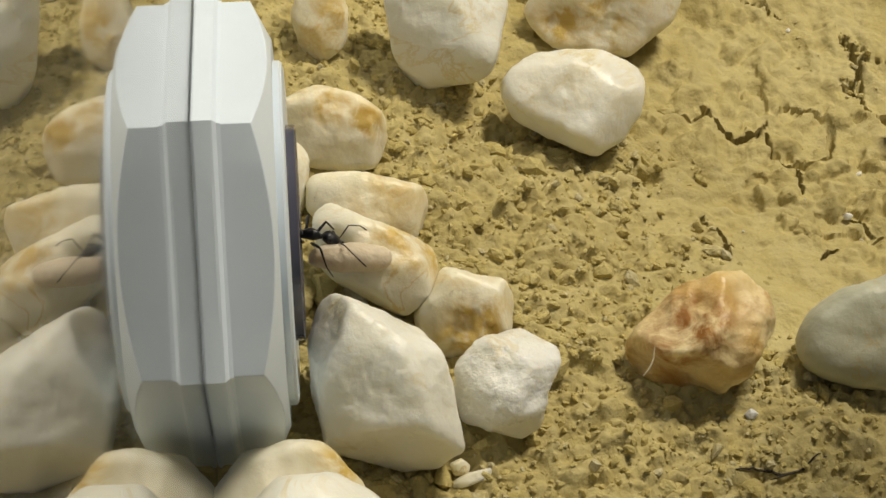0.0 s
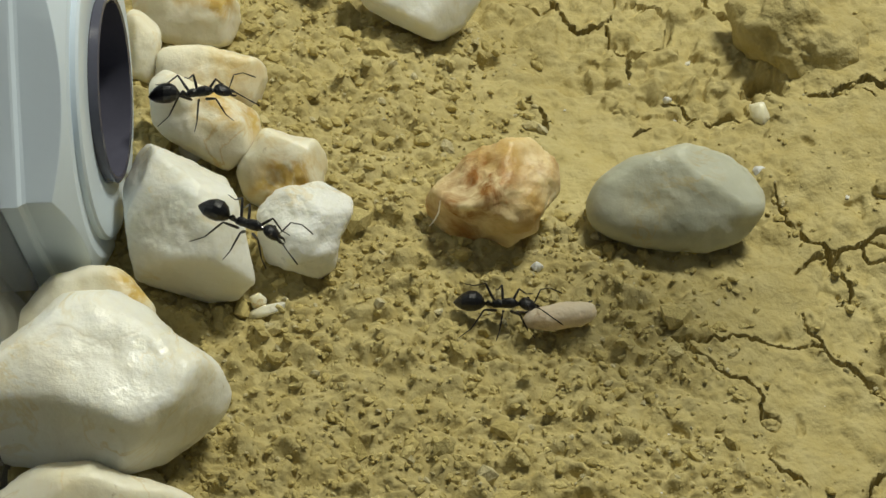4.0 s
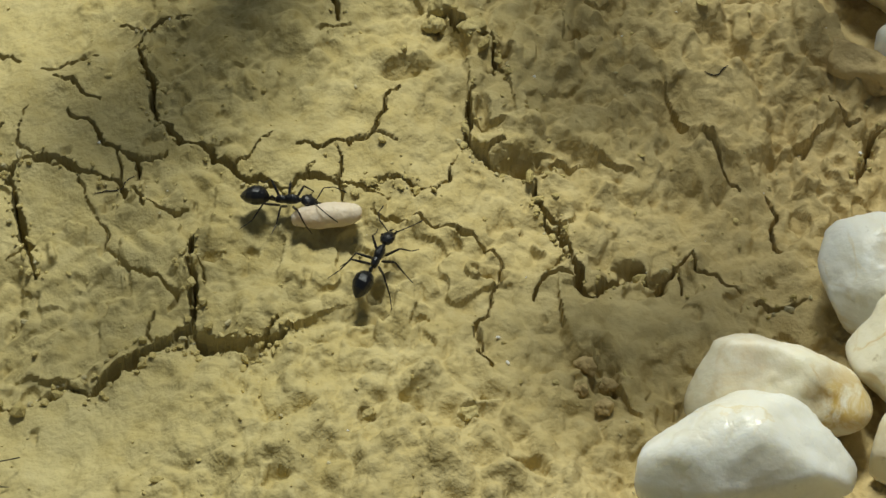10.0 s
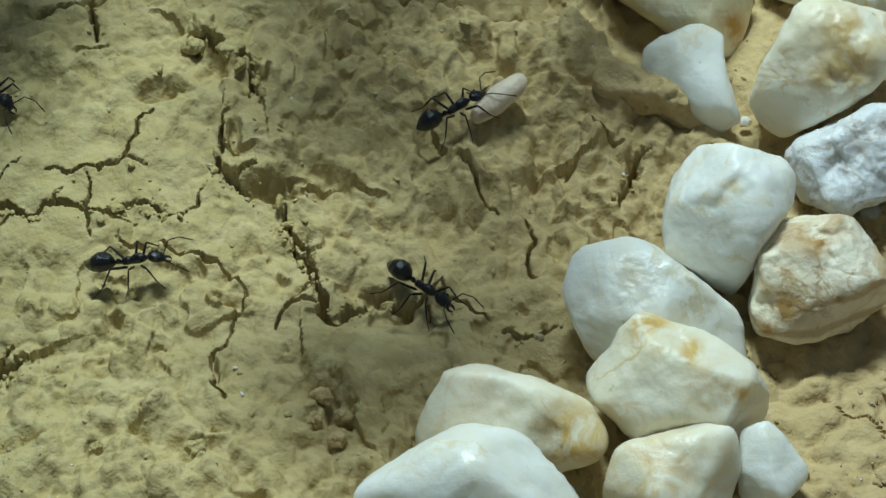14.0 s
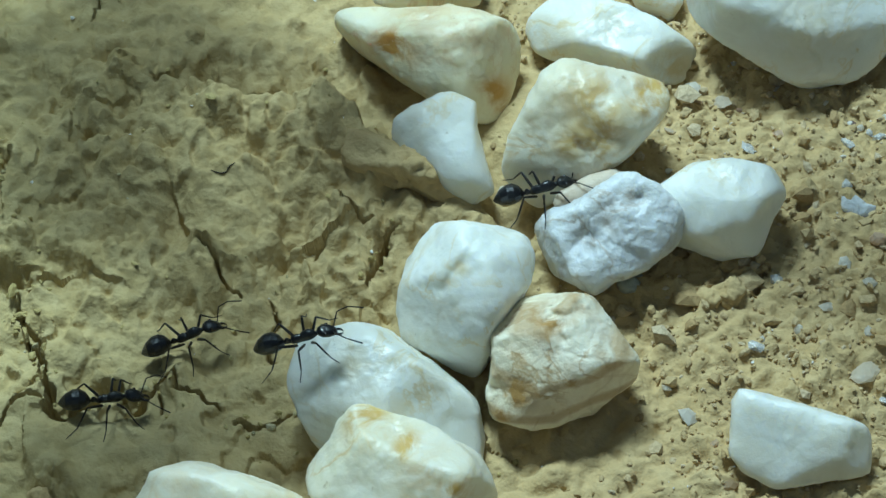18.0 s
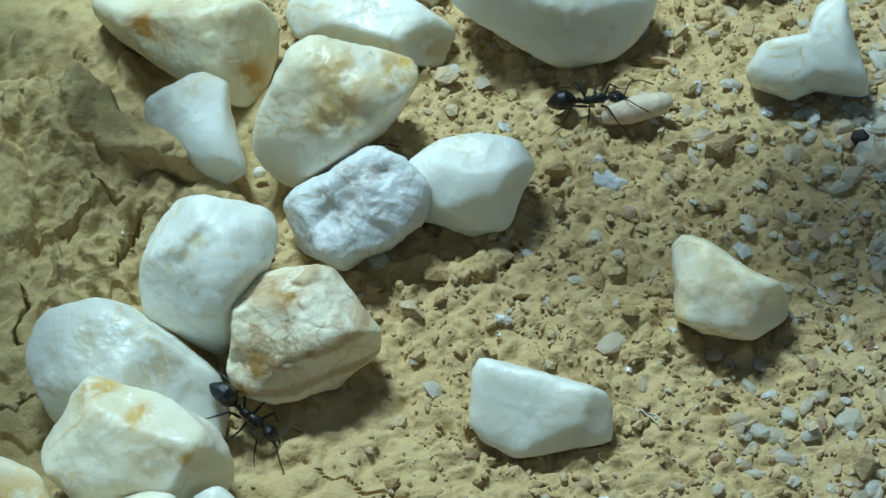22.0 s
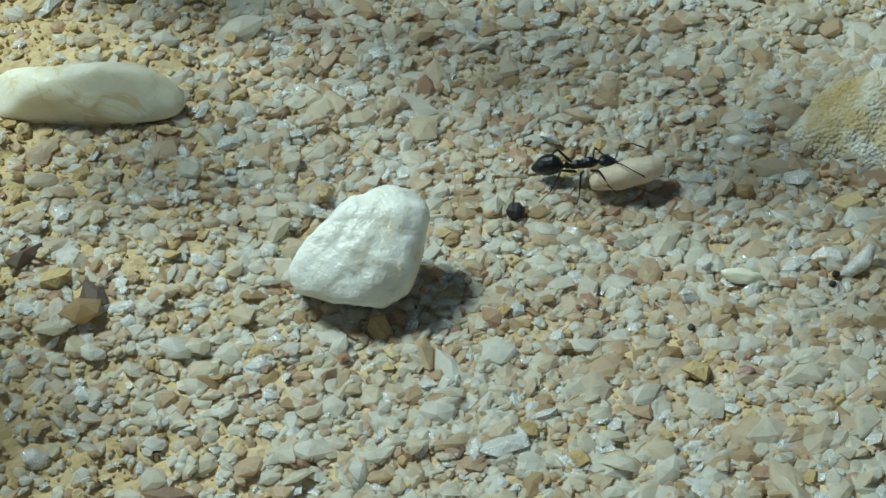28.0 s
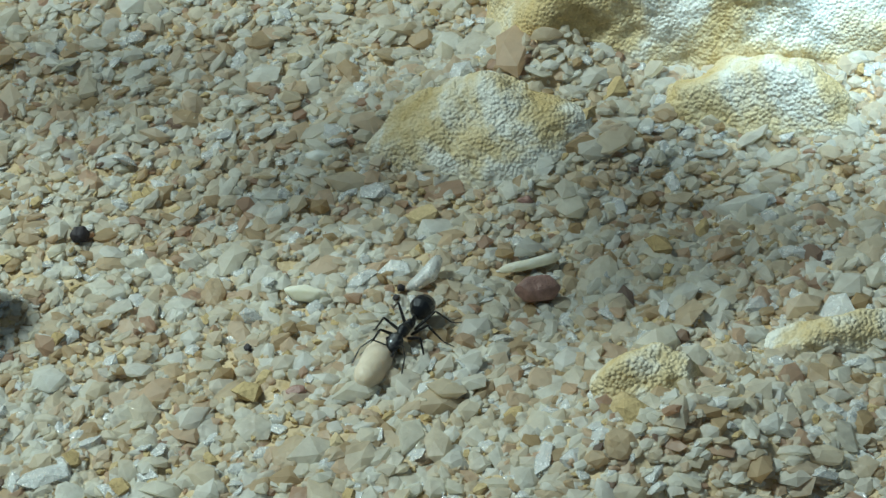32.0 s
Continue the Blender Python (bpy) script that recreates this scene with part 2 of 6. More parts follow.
def clear_material():
    """Clear quartz: frosted, glassy grains."""
    m, t, s, at = material("clear_quartz", 0.12)
    s.inputs["Base Color"].default_value = (0.96, 0.96, 0.93, 1)
    s.inputs["Transmission Weight"].default_value, s.inputs["IOR"].default_value = 0.5, 1.45
    t.links.new(ramp(t, tex_noise(t, at, 1500, 3), [(0.4, grey(0.05)), (0.65, grey(0.4))]), s.inputs["Roughness"])
    bump(t, s, tex_noise(t, at, 1800, 4), 0.5, 0.0004)
    return m


CLEAR = clear_material()
STONES = {
    "white": stone_material("white_quartz", (0.78, 0.77, 0.68), (0.83, 0.84, 0.79), (0.66, 0.55, 0.28), 0.15, flesh=0.75),
    "sugary": stone_material("sugary_quartz", (0.77, 0.77, 0.71), (0.83, 0.84, 0.81), (0.66, 0.54, 0.28), 0.05, 0.24, 0.5, 0.5),
    "stained": stone_material("stained_quartz", (0.78, 0.74, 0.57), (0.83, 0.80, 0.69), (0.60, 0.43, 0.13), 0.3, flesh=0.75),
    "orange": stone_material("rusty_quartz", (0.80, 0.68, 0.40), (0.58, 0.35, 0.075), (0.34, 0.14, 0.02), 0.75, 0.28, 0.2, 0.35),
    "grey": stone_material("grey_flint", (0.42, 0.43, 0.34), (0.50, 0.51, 0.42), (0.46, 0.38, 0.19), 0.12, 0.34, 0.12, 0.8),
    "banded": stone_material("banded_quartz", (0.83, 0.76, 0.55), (0.86, 0.82, 0.67), (0.38, 0.24, 0.07), 0.12, 0.36, 0.25, 0.4, True),
    "crystal": stone_material("crystal_quartz", (0.70, 0.72, 0.73), (0.78, 0.80, 0.80), (0.40, 0.33, 0.24), 0.08, 0.26, 0.55, 0.6),
    "yellow": stone_material("yellow_quartz", (0.82, 0.75, 0.49), (0.85, 0.81, 0.63), (0.52, 0.31, 0.07), 0.2, flesh=0.7),
    "sandstone": sandstone_material(),
    "clay": CLAY,
    "loam": clay_material("brown_clay", 0.185),
}
PLASTIC = plain_material("white_plastic", (0.71, 0.81, 0.92), 0.32, 0.05, 120, 0.04)
BORE = plain_material("smoky_tube", (0.10, 0.10, 0.14), 0.15, 0.0, 300, 0.2)
CUTICLE = plain_material("black_cuticle", (0.006, 0.006, 0.008), 0.30, 0.25, 5000, 0.5, 0.3)
LIMB = plain_material("dark_limb", (0.012, 0.010, 0.010), 0.35, 0.2, 5000, 0.4)
EYE = plain_material("ant_eye", (0.03, 0.025, 0.022), 0.12, 0.0)
SILK = stone_material("cocoon_silk", (0.60, 0.51, 0.38), (0.68, 0.60, 0.47), (0.50, 0.38, 0.25), 0.2, 0.45, 0.2, 0.6)
DARKSEED = plain_material("dark_seed", (0.045, 0.035, 0.038), 0.6, 0.6, 1500, 0.5)
RUST = plain_material("red_grain", (0.42, 0.25, 0.20), 0.35, 0.6, 1500, 0.5)
STONES["seed"], STONES["red"], STONES["clear"] = DARKSEED, RUST, CLEAR
CHIP = stone_material("quartz_chip", (0.74, 0.72, 0.64), (0.80, 0.80, 0.76), (0.60, 0.50, 0.32), 0.1, 0.2, 0.5, 0.2)
WOOD = plain_material("dark_twig", (0.05, 0.038, 0.025), 0.7, 0.4, 2500, 0.5)
FIBRE = plain_material("pale_fibre", (0.66, 0.60, 0.46), 0.5, 0.3, 2500, 0.2)
TABLE = plain_material("dark_table", (0.05, 0.045, 0.04), 0.6, 0.2, 60, 0.4)


def glass_material():
    m, t, s, at = material("tank_glass", 0.02)
    s.inputs["Base Color"].default_value = (0.93, 0.96, 0.95, 1)
    s.inputs["Transmission Weight"].default_value, s.inputs["IOR"].default_value = 1.0, 1.33
    r = ramp(t, tex_noise(t, at, 60, 5), [(0.4, grey(0.0)), (0.8, grey(0.05))])
    t.links.new(r, s.inputs["Roughness"])
    return m


GLASS = glass_material()


# ---- shapes ----
def lattice(ix, iy, iz, seed):
    """Hashed numbers from 0 to 1 at whole-numbered places."""
    n = ix * 374761393 + iy * 668265263 + iz * 2147483647 + seed * 974634777
    n = (n ^ (n >> 13)) * 1274126177 & 0x7FFFFFFF
    n = (n ^ (n >> 16)) * 668265263 & 0x7FFFFFFF
    return (n ^ (n >> 11)) % 65536 / 65535.0


def rough(p, size, seed=0, octaves=3, gain=0.5):
    """Smooth noise from -1 to 1 at the places p (rows of x, y, z), with lumps of the given size."""
    out, amp, total = np.zeros(len(p)), 1.0, 0.0
    q = np.asarray(p, float) / size
    for o in range(octaves):
        c, s = math.cos(0.7 + 1.3 * o + seed), math.sin(0.7 + 1.3 * o + seed)
        q = np.stack([c * q[:, 0] - s * q[:, 1], s * q[:, 0] + c * q[:, 1], q[:, 2] + 0.31 * q[:, 0]], 1)
        i = np.floor(q).astype(np.int64)
        f = q - i
        f = f * f * (3 - 2 * f)
        v = 0
        for a in (0, 1):
            for b in (0, 1):
                for c in (0, 1):
                    w = (f[:, 0] if a else 1 - f[:, 0]) * (f[:, 1] if b else 1 - f[:, 1]) * (f[:, 2] if c else 1 - f[:, 2])
                    v = v + w * lattice(i[:, 0] + a, i[:, 1] + b, i[:, 2] + c, seed + 17 * o)
        out, total, amp, q = out + amp * (2 * v - 1), total + amp, amp * gain, q * 2.03 + 5.7
    return out / total


def step(a, b, v):
    f = np.clip((v - a) / (b - a), 0, 1)
    return f * f * (3 - 2 * f)


LEAN = math.radians(41)
ROCK_U, ROCK_V, ROCK_W = np.array([1, 0, 0.0]), np.array([0, math.sin(LEAN), math.cos(LEAN)]), np.array([0, -math.cos(LEAN), math.sin(LEAN)])
BALLS = {}


def ball(levels):
    """Directions and triangles of a sphere cut from an icosahedron."""
    if levels not in BALLS:
        g = (1 + 5**0.5) / 2
        v = [(-1, g, 0), (1, g, 0), (-1, -g, 0), (1, -g, 0), (0, -1, g), (0, 1, g), (0, -1, -g), (0, 1, -g), (g, 0, -1), (g, 0, 1), (-g, 0, -1), (-g, 0, 1)]
        f = [(0, 11, 5), (0, 5, 1), (0, 1, 7), (0, 7, 10), (0, 10, 11), (1, 5, 9), (5, 11, 4), (11, 10, 2), (10, 7, 6), (7, 1, 8)]
        f += [(3, 9, 4), (3, 4, 2), (3, 2, 6), (3, 6, 8), (3, 8, 9), (4, 9, 5), (2, 4, 11), (6, 2, 10), (8, 6, 7), (9, 8, 1)]
        v, f = np.array(v, float), np.array(f)
        for _ in range(levels):
            e = np.sort(np.concatenate([f[:, [0, 1]], f[:, [1, 2]], f[:, [2, 0]]]), axis=1)
            u, back = np.unique(e, axis=0, return_inverse=True)
            back = back.ravel() + len(v)
            v, n = np.concatenate([v, (v[u[:, 0]] + v[u[:, 1]]) / 2]), len(f)
            a, b, c = back[:n], back[n : 2 * n], back[2 * n :]
            f = np.concatenate([np.stack(x, 1) for x in ((f[:, 0], a, c), (f[:, 1], b, a), (f[:, 2], c, b), (a, b, c))])
        BALLS[levels] = v / np.linalg.norm(v, axis=1, keepdims=True), f
    return BALLS[levels]


def rock_shape(outline, depth, seed=1, facets=9, square=2.6, bumps=0.05, levels=4, soft=0.10, dents=(), grain=0.0):
    """A stone with the given outline (mm, to its side and its top) and thickness, with random flat facets, lumps and hollows, round (0, 0, 0)."""
    d, tri = ball(levels)
    o = np.array(outline, float)
    rnd = np.random.RandomState(seed)
    ang = np.linspace(-math.pi, math.pi, 361)[:-1]
    ray = np.stack([np.cos(ang), np.sin(ang)], 1)
    rho = np.full(360, 1e-3)
    for a, b in zip(o, np.roll(o, -1, 0)):
        e = b - a
        den = ray[:, 0] * e[1] - ray[:, 1] * e[0]
        den = np.where(abs(den) < 1e-9, 1e-9, den)
        t = (a[0] * e[1] - a[1] * e[0]) / den
        s = (a[0] * ray[:, 1] - a[1] * ray[:, 0]) / den
        rho = np.where((t > 0) & (s >= -1e-6) & (s <= 1 + 1e-6), np.maximum(rho, t), rho)
    width = max(1, int(soft * 57))
    k = np.exp(-0.5 * (np.arange(-3 * width, 3 * width + 1) / width) ** 2)
    rho = np.convolve(np.concatenate([rho[-90:], rho, rho[:90]]), k / k.sum(), "same")[90:-90]
    u, v, w = d.T
    flat = np.hypot(u, v)
    r0 = np.interp(np.arctan2(v, u), np.append(ang, math.pi), np.append(rho, rho[0]))
    lean = 1 + 0.22 * (u * rnd.uniform(-1, 1) + v * rnd.uniform(-1, 1))
    r = ((flat / r0) ** square + (abs(w) / (depth * lean)) ** square) ** (-1 / square)
    inv = r ** -30.0
    for _ in range(facets + 4 * (facets > 4)):
        n = rnd.normal(size=3)
        n[2] = abs(n[2]) * 1.2 + 0.5 if rnd.rand() < 0.75 else -abs(n[2]) - 0.3
        n /= np.linalg.norm(n)
        reach = (r * (d @ n)).max() * rnd.uniform(0.68, 0.88)
        inv = inv + (np.maximum(d @ n, 1e-3) / reach) ** 30
    r = inv ** (-1 / 30)
    size = float(np.median(rho))
    r = r * (1 + bumps * rough(d * size + seed * 3.1, size * 0.55, seed, 2) + bumps * 0.45 * rough(d * size + 9, size * 0.16, seed + 5, 3, 0.6))
    if grain:
        r = r + grain * rough(d * r[:, None] + 2.2, 0.8, seed + 6, 3, 0.7) + 3 * grain * rough(d * r[:, None] + 5.2, 3.0, seed + 7, 2)
    p = d * r[:, None]
    warp = np.stack([rough(p + 3.3, 1.3, seed + 8, 3, 0.6), rough(p + 8.1, 1.3, seed + 9, 3, 0.6)], 1)
    for a, b, rad, deep in dents:
        off = (p[:, :2] - (a, b)) / (1.3 * rad) + 0.8 * warp
        near = np.exp(-((off * (1, 1.25)) ** 2).sum(1)) * step(-0.1, 0.3, d[:, 2])
        p = p - np.array([0, 0, 1.0]) * (near * 0.7 * deep)[:, None]
    return p[:, :1] * ROCK_U + p[:, 1:2] * ROCK_V + p[:, 2:] * ROCK_W, tri


def mesh_of(name, verts, faces, mat, smooth=True, steep=False):
    """A mesh from arrays of places (mm) and triangles or quads; steep: its steep faces stay flat."""
    me = bpy.data.meshes.new(name)
    v, f = np.asarray(verts, np.float32) * MM, np.asarray(faces, np.int32)
    me.vertices.add(len(v))
    me.vertices.foreach_set("co", v.ravel())
    me.loops.add(f.size)
    me.loops.foreach_set("vertex_index", f.ravel())
    me.polygons.add(len(f))
    me.polygons.foreach_set("loop_start", np.arange(0, f.size, f.shape[1], dtype=np.int32))
    me.polygons.foreach_set("use_smooth", np.full(len(f), smooth))
    me.materials.append(mat)
    me.update(calc_edges=True)
    if steep:
        up = np.empty(len(f) * 3, np.float32)
        me.polygons.foreach_get("normal", up)
        me.polygons.foreach_set("use_smooth", up[2::3] > 0.45)
    me.validate()
    return me


SORTS = {
    "stone": ("stone", "loose quartz stones"),
    "boulder": ("boulder", "sandstone boulders"),
    "clay_clod": ("clod", "clay clods"),
    "pebble": ("pebble", "small pebbles"),
    "seed": ("seed", "seeds"),
    "dark_seed": ("seed", "dark seeds and grains"),
    "flake": ("quartz flake", "quartz flakes"),
    "red_grain": ("grain", "red grains"),
}


def rock(name, at, outline, depth, kind, seed, label, facets=9, square=2.6, soft=0.1, dents=(), spots=()):
    rugged = {"crystal": 0.10, "sugary": 0.09, "sandstone": 0.09, "orange": 0.13, "banded": 0.07, "clay": 0.30, "loam": 0.30}.get(kind, 0.06)
    fine = 6 if name == "boulder" and depth > 4 else 5 if name == "boulder" or (dents and depth > 4.5) else 4 if depth > 1.3 else 3
    p, tri = rock_shape(outline, depth, seed, int(facets), square, rugged, fine, soft, dents, 0.16 if kind == "sandstone" else 0.0)
    me = mesh_of(name, p, tri, STONES[kind])
    u, v, front = p @ ROCK_U, p @ ROCK_V, p @ ROCK_W > -0.3 * depth
    worn = 0 * u
    for a, b, rad, strength in spots:
        worn = np.maximum(worn, 1.25 * strength * np.exp(-0.55 * (np.hypot(u - a, v - b) / rad) ** 2) * front)
    me.attributes.new("stain", "FLOAT", "POINT").data.foreach_set("value", worn.astype(np.float32))
    ob = new(name, me)
    ob.location = Vector(at) * MM
    return tagged(ob, label, *SORTS[name])


def twig(label, mat, radius, *points):
    """A thin bent twig or fibre through the points (mm), tapered to its ends."""
    p = np.array(points, float)
    fine = np.linspace(0, len(p) - 1, 6 * len(p))
    q = np.stack([np.interp(fine, np.arange(len(p)), p[:, k]) for k in range(3)], 1)
    for _ in range(3):
        q[1:-1] = (q[:-2] + 2 * q[1:-1] + q[2:]) / 4
    q[1:-1] += 0.25 * radius * np.stack([rough(q[1:-1] + 7 * k, 0.8, k, 2) for k in range(3)], 1)
    q[:, 2] = np.maximum(q[:, 2], floor_at(q[:, 0], q[:, 1]) + radius)
    along = np.gradient(q, axis=0)
    along /= np.linalg.norm(along, axis=1, keepdims=True)
    side = np.cross(along, (0, 0, 1.0))
    side /= np.linalg.norm(side, axis=1, keepdims=True)
    top = np.cross(side, along)
    r = radius * (0.25 + 0.75 * np.sin(np.pi * np.linspace(0.08, 0.92, len(q))))
    turn = np.arange(6) * math.pi / 3
    v = q[:, None] + r[:, None, None] * (np.cos(turn)[None, :, None] * side[:, None] + np.sin(turn)[None, :, None] * top[:, None])
    n = len(q)
    i, k = np.meshgrid(np.arange(n - 1), np.arange(6), indexing="ij")
    f = np.stack([i * 6 + k, i * 6 + (k + 1) % 6, (i + 1) * 6 + (k + 1) % 6, (i + 1) * 6 + k], 2).reshape(-1, 4)
    ob = new("twig", mesh_of("twig", v.reshape(-1, 3), f, mat))
    return tagged(ob, label, "twig", "twigs and fibres")


# ---- the ground: swells, cracked clay, crumbs and sand ----
SWELL = [
    (-38, (0, -1.2, -0.5, -3.3, -0.6, 3.9, -0.1, -0.1, -0.5, -1.4, -0.3, 1.6, 0.6, 0)),
    (-14, (0.7, 0.6, 0.5, -2.3, -0.1, 0.2, -2.5, -0.5, -0.4, -2.3, -1.3, 1.1, -0.4, -0.4)),
    (12, (0.1, -0.3, -1.7, 2.9, 4.5, 3.8, 4.2, 0.6, 1.4, 2, 0, -1.7, -2.1, -1)),
    (38, (-0.2, -1.4, -4.1, -0.6, 1.4, 2.4, 2.5, 0.2, 0.2, 1.5, 0, -1.7, -0.7, -0.3)),
]


def swell(x, y):
    """Height of the bare ground in mm, before its fine relief."""
    z = -1.4 + 5.2 * y / 40
    for cy, row in SWELL:
        for n, h in enumerate(row):
            z = z + h * np.exp(-((x - (27 * n - 10)) ** 2 + (y - cy) ** 2) / 691.2)
    return z


CRACKS = []


def crack(width, depth, *points):
    """A crack along the points, broken into short crooked pieces."""
    rnd = np.random.RandomState(len(CRACKS))
    p = np.array(points, float)
    for _ in range(3):
        e = p[1:] - p[:-1]
        long_ = np.linalg.norm(e, axis=1, keepdims=True)
        off = np.where(long_ > 0.9, rnd.uniform(-0.19, 0.19, (len(e), 1)), 0.0)
        mid = p[:-1] + e * rnd.uniform(0.38, 0.62, (len(e), 1)) + off * np.stack([-e[:, 1], e[:, 0]], 1)
        p = np.concatenate([np.stack([p[:-1], mid], 1).reshape(-1, 2), p[-1:]])
        keep = np.ones(len(p), bool)
        keep[1::2] = long_[:, 0] > 0.9
        p = p[keep]
    CRACKS.append((width, depth, p))


LEDGES = []


def ledge(height, reach, *points):
    """A broken edge: the ground to the right of the line stands higher than that to its left."""
    LEDGES.append((height, reach, np.array(points, float)))


crack(0.9, 3, (53.2, -0.6), (54.0, -3.6), (55.6, -5.9), (57.3, -8.0), (57.7, -9.5), (58.8, -11.6), (58.4, -13.7))
crack(0.6, 2, (57.4, -7.4), (60.3, -7.0), (63.6, -5.4), (67.4, -4.5))
crack(0.55, 2, (65.5, -8.7), (68.4, -9.0), (70.5, -10.7), (72.2, -13.0), (74.7, -11.4), (75.9, -9.6), (78.7, -8.4), (81.0, -6.7))
crack(0.7, 3, (53.8, -14.7), (54.0, -15.9), (55.5, -19.0), (58.5, -20.7), (60.4, -22.5), (64.4, -23.3), (65.9, -23.7), (67.4, -24.5), (69.9, -24.7))
crack(0.5, 2.5, (66.2, -14.4), (65.5, -17.5), (66.0, -20.6))
crack(0.3, 1.2, (41.6, -18.0), (44.6, -18.9), (49.4, -17.5), (53.5, -18.0), (55.0, -18.5))
crack(0.4, 1.6, (43.0, -20.3), (45.5, -21.5), (48.0, -22.4), (49.0, -23.7), (48.7, -25.8))
crack(0.45, 2, (31.3, 12.4), (32.3, 9.9), (32.7, 6.9))
crack(0.6, 2, (44.9, 12.8), (47.4, 10.1), (48.4, 8.5), (51.1, 9.0), (52.6, 7.6))
crack(0.8, 3, (58.4, 11.7), (64.0, 13.0), (65.4, 11.2), (67.6, 11.9), (68.6, 13.2))
crack(1.7, 4, (68.3, 13.4), (69.5, 8.1), (70.4, 3.7), (72.6, 1.4), (73.8, 0.1), (77.1, -1.1), (78.3, -2.6))
crack(1, 3, (79.5, -1.2), (82.0, -2.4), (82.7, -5.7), (83.7, -8.2), (84.9, -11.3), (85.6, -13.2))
crack(0.8, 2.5, (82.5, -1.9), (85.1, -1.7), (87.3, -2.6), (89.5, -4.2), (92.2, -4.9), (93.8, -6.1), (94.9, -7.8))
crack(0.5, 1.6, (73.5, 15.4), (76.0, 12.6), (78.9, 10.0), (81.3, 8.3))
crack(0.4, 1.4, (83.5, 7.7), (86.7, 7.6), (88.9, 8.0))
crack(0.8, 3, (97.1, 13.0), (94.2, 11.5), (92.9, 9.6), (93.1, 7.3), (94.7, 5.0), (95.0, 2.1), (97.3, -0.9), (100.5, -2.2), (102.6, -4.2), (105.2, -5.1), (107.8, -6.3), (112.0, -5.5), (114.1, -6.1), (117.7, -5.1), (119.3, -5.6), (121.3, -6.3))
crack(0.45, 1.6, (86.5, 2.8), (89.2, 1.1), (90.7, -1.0), (92.6, -2.0), (96.5, -2.2))
crack(0.6, 1.8, (108.3, -1.8), (111.5, -1.7), (114.6, -0.9), (115.7, 0.9), (116.2, 2.7), (117.6, 4.2))
crack(1, 2.6, (120.2, 12.7), (122.8, 10.8), (125.5, 9.4), (126.2, 7.2), (127.0, 5.4))
crack(0.9, 2.5, (124.5, 3.5), (123.9, 1.1), (123.8, -1.3), (125.6, -2.6), (128.8, -3.4), (131.4, -4.0))
crack(0.7, 2.4, (130.0, -5.3), (131.0, -8.0), (132.9, -11.8))
crack(1.1, 3, (100.4, -10.7), (99.5, -13.1), (100.1, -15.9), (100.4, -18.7), (99.9, -20.4))
crack(1.4, 3.5, (89.5, -23.1), (92.5, -23.7), (95.0, -22.0), (98.4, -19.9), (100.4, -19.3), (103.4, -21.0), (105.9, -21.5), (109.2, -19.8))
crack(0.9, 2.5, (79.9, -17.9), (80.8, -19.6), (80.7, -21.8), (82.4, -24.1), (85.5, -25.2), (87.5, -23.7), (89.5, -23.4))
crack(0.5, 1.8, (82.5, -24.6), (80.6, -26.2), (79.1, -26.7))
crack(0.5, 1.6, (70.6, -22.4), (72.7, -22.9), (75.3, -24.3), (77.0, -26.0))
crack(0.7, 2.2, (80.0, -12.2), (79.6, -14.1), (78.2, -15.6), (77.3, -16.9))
crack(0.8, 2.6, (130.2, -4.8), (131.1, -7.4), (132.8, -10.0), (133.4, -11.5), (134.1, -14.8), (135.6, -15.5), (138.0, -13.4), (139.6, -11.8), (140.7, -13.6), (141.9, -12.6), (144.3, -10.9))
crack(0.45, 1.8, (144.3, -10.9), (144.6, -12.2), (146.8, -12.5), (148.6, -13.9))
crack(0.6, 2, (130.1, -16.2), (131.6, -14.0), (133.6, -14.1))
crack(0.9, 2.2, (149.8, -15.1), (151.8, -14.9), (154.3, -13.8))
crack(0.9, 2.6, (159.7, -1.0), (160.7, 1.2), (161.2, 2.9), (162.5, 3.4))
crack(0.6, 1.8, (145.4, 0.1), (147.0, -1.3), (149.0, -2.7))
crack(0.25, 1, (157.1, 6.0), (160.2, 3.9))
crack(0.7, 2.5, (110.5, 16.3), (110.6, 13.8), (111.4, 11.4))
crack(0.2, 0.9, (151.3, -2.4), (152.4, -4.4), (151.6, -6.6), (152.4, -8.6))
crack(0.3, 1, (111.9, -1.8), (112.5, -5.6), (113.2, -8.3))
crack(0.9, 2.6, (51.4, 37.2), (51.8, 34.7), (51.7, 32.3), (50.4, 28.3))
crack(0.6, 2, (35.1, 29.0), (36.3, 25.0), (37.4, 23.0), (39.8, 23.9), (41.4, 25.9))
crack(0.35, 1.4, (41.7, 20.1), (41.7, 15.3))
crack(0.3, 1.2, (76.2, -27.7), (75.9, -30.6), (77.7, -33.5))
crack(0.35, 1.2, (123.0, -3.1), (122.4, -5.4), (120.8, -6.9))
crack(0.3, 1, (152.8, 16.5), (153.9, 19.2))
crack(0.5, 1.2, (192.6, -2.0), (193.7, 0.1), (194.4, 1.2))
crack(0.35, 1.1, (79.4, 0.1), (80.6, 2.3))
crack(0.3, 1, (75.3, 7.2), (77.2, 7.3))
crack(0.35, 1.2, (92.6, -2.0), (93.9, -2.6), (94.0, -4.5))
crack(0.45, 2, (48.8, -30.0), (50.5, -31.5), (51.5, -32.8))
crack(0.4, 1.6, (55.5, -33.8), (57.5, -31.8), (60.5, -29.9), (64.0, -30.1), (65.5, -31.5), (69.0, -30.9))
crack(0.4, 1.6, (76.5, -32.3), (77.8, -34.2), (80.4, -32.8))
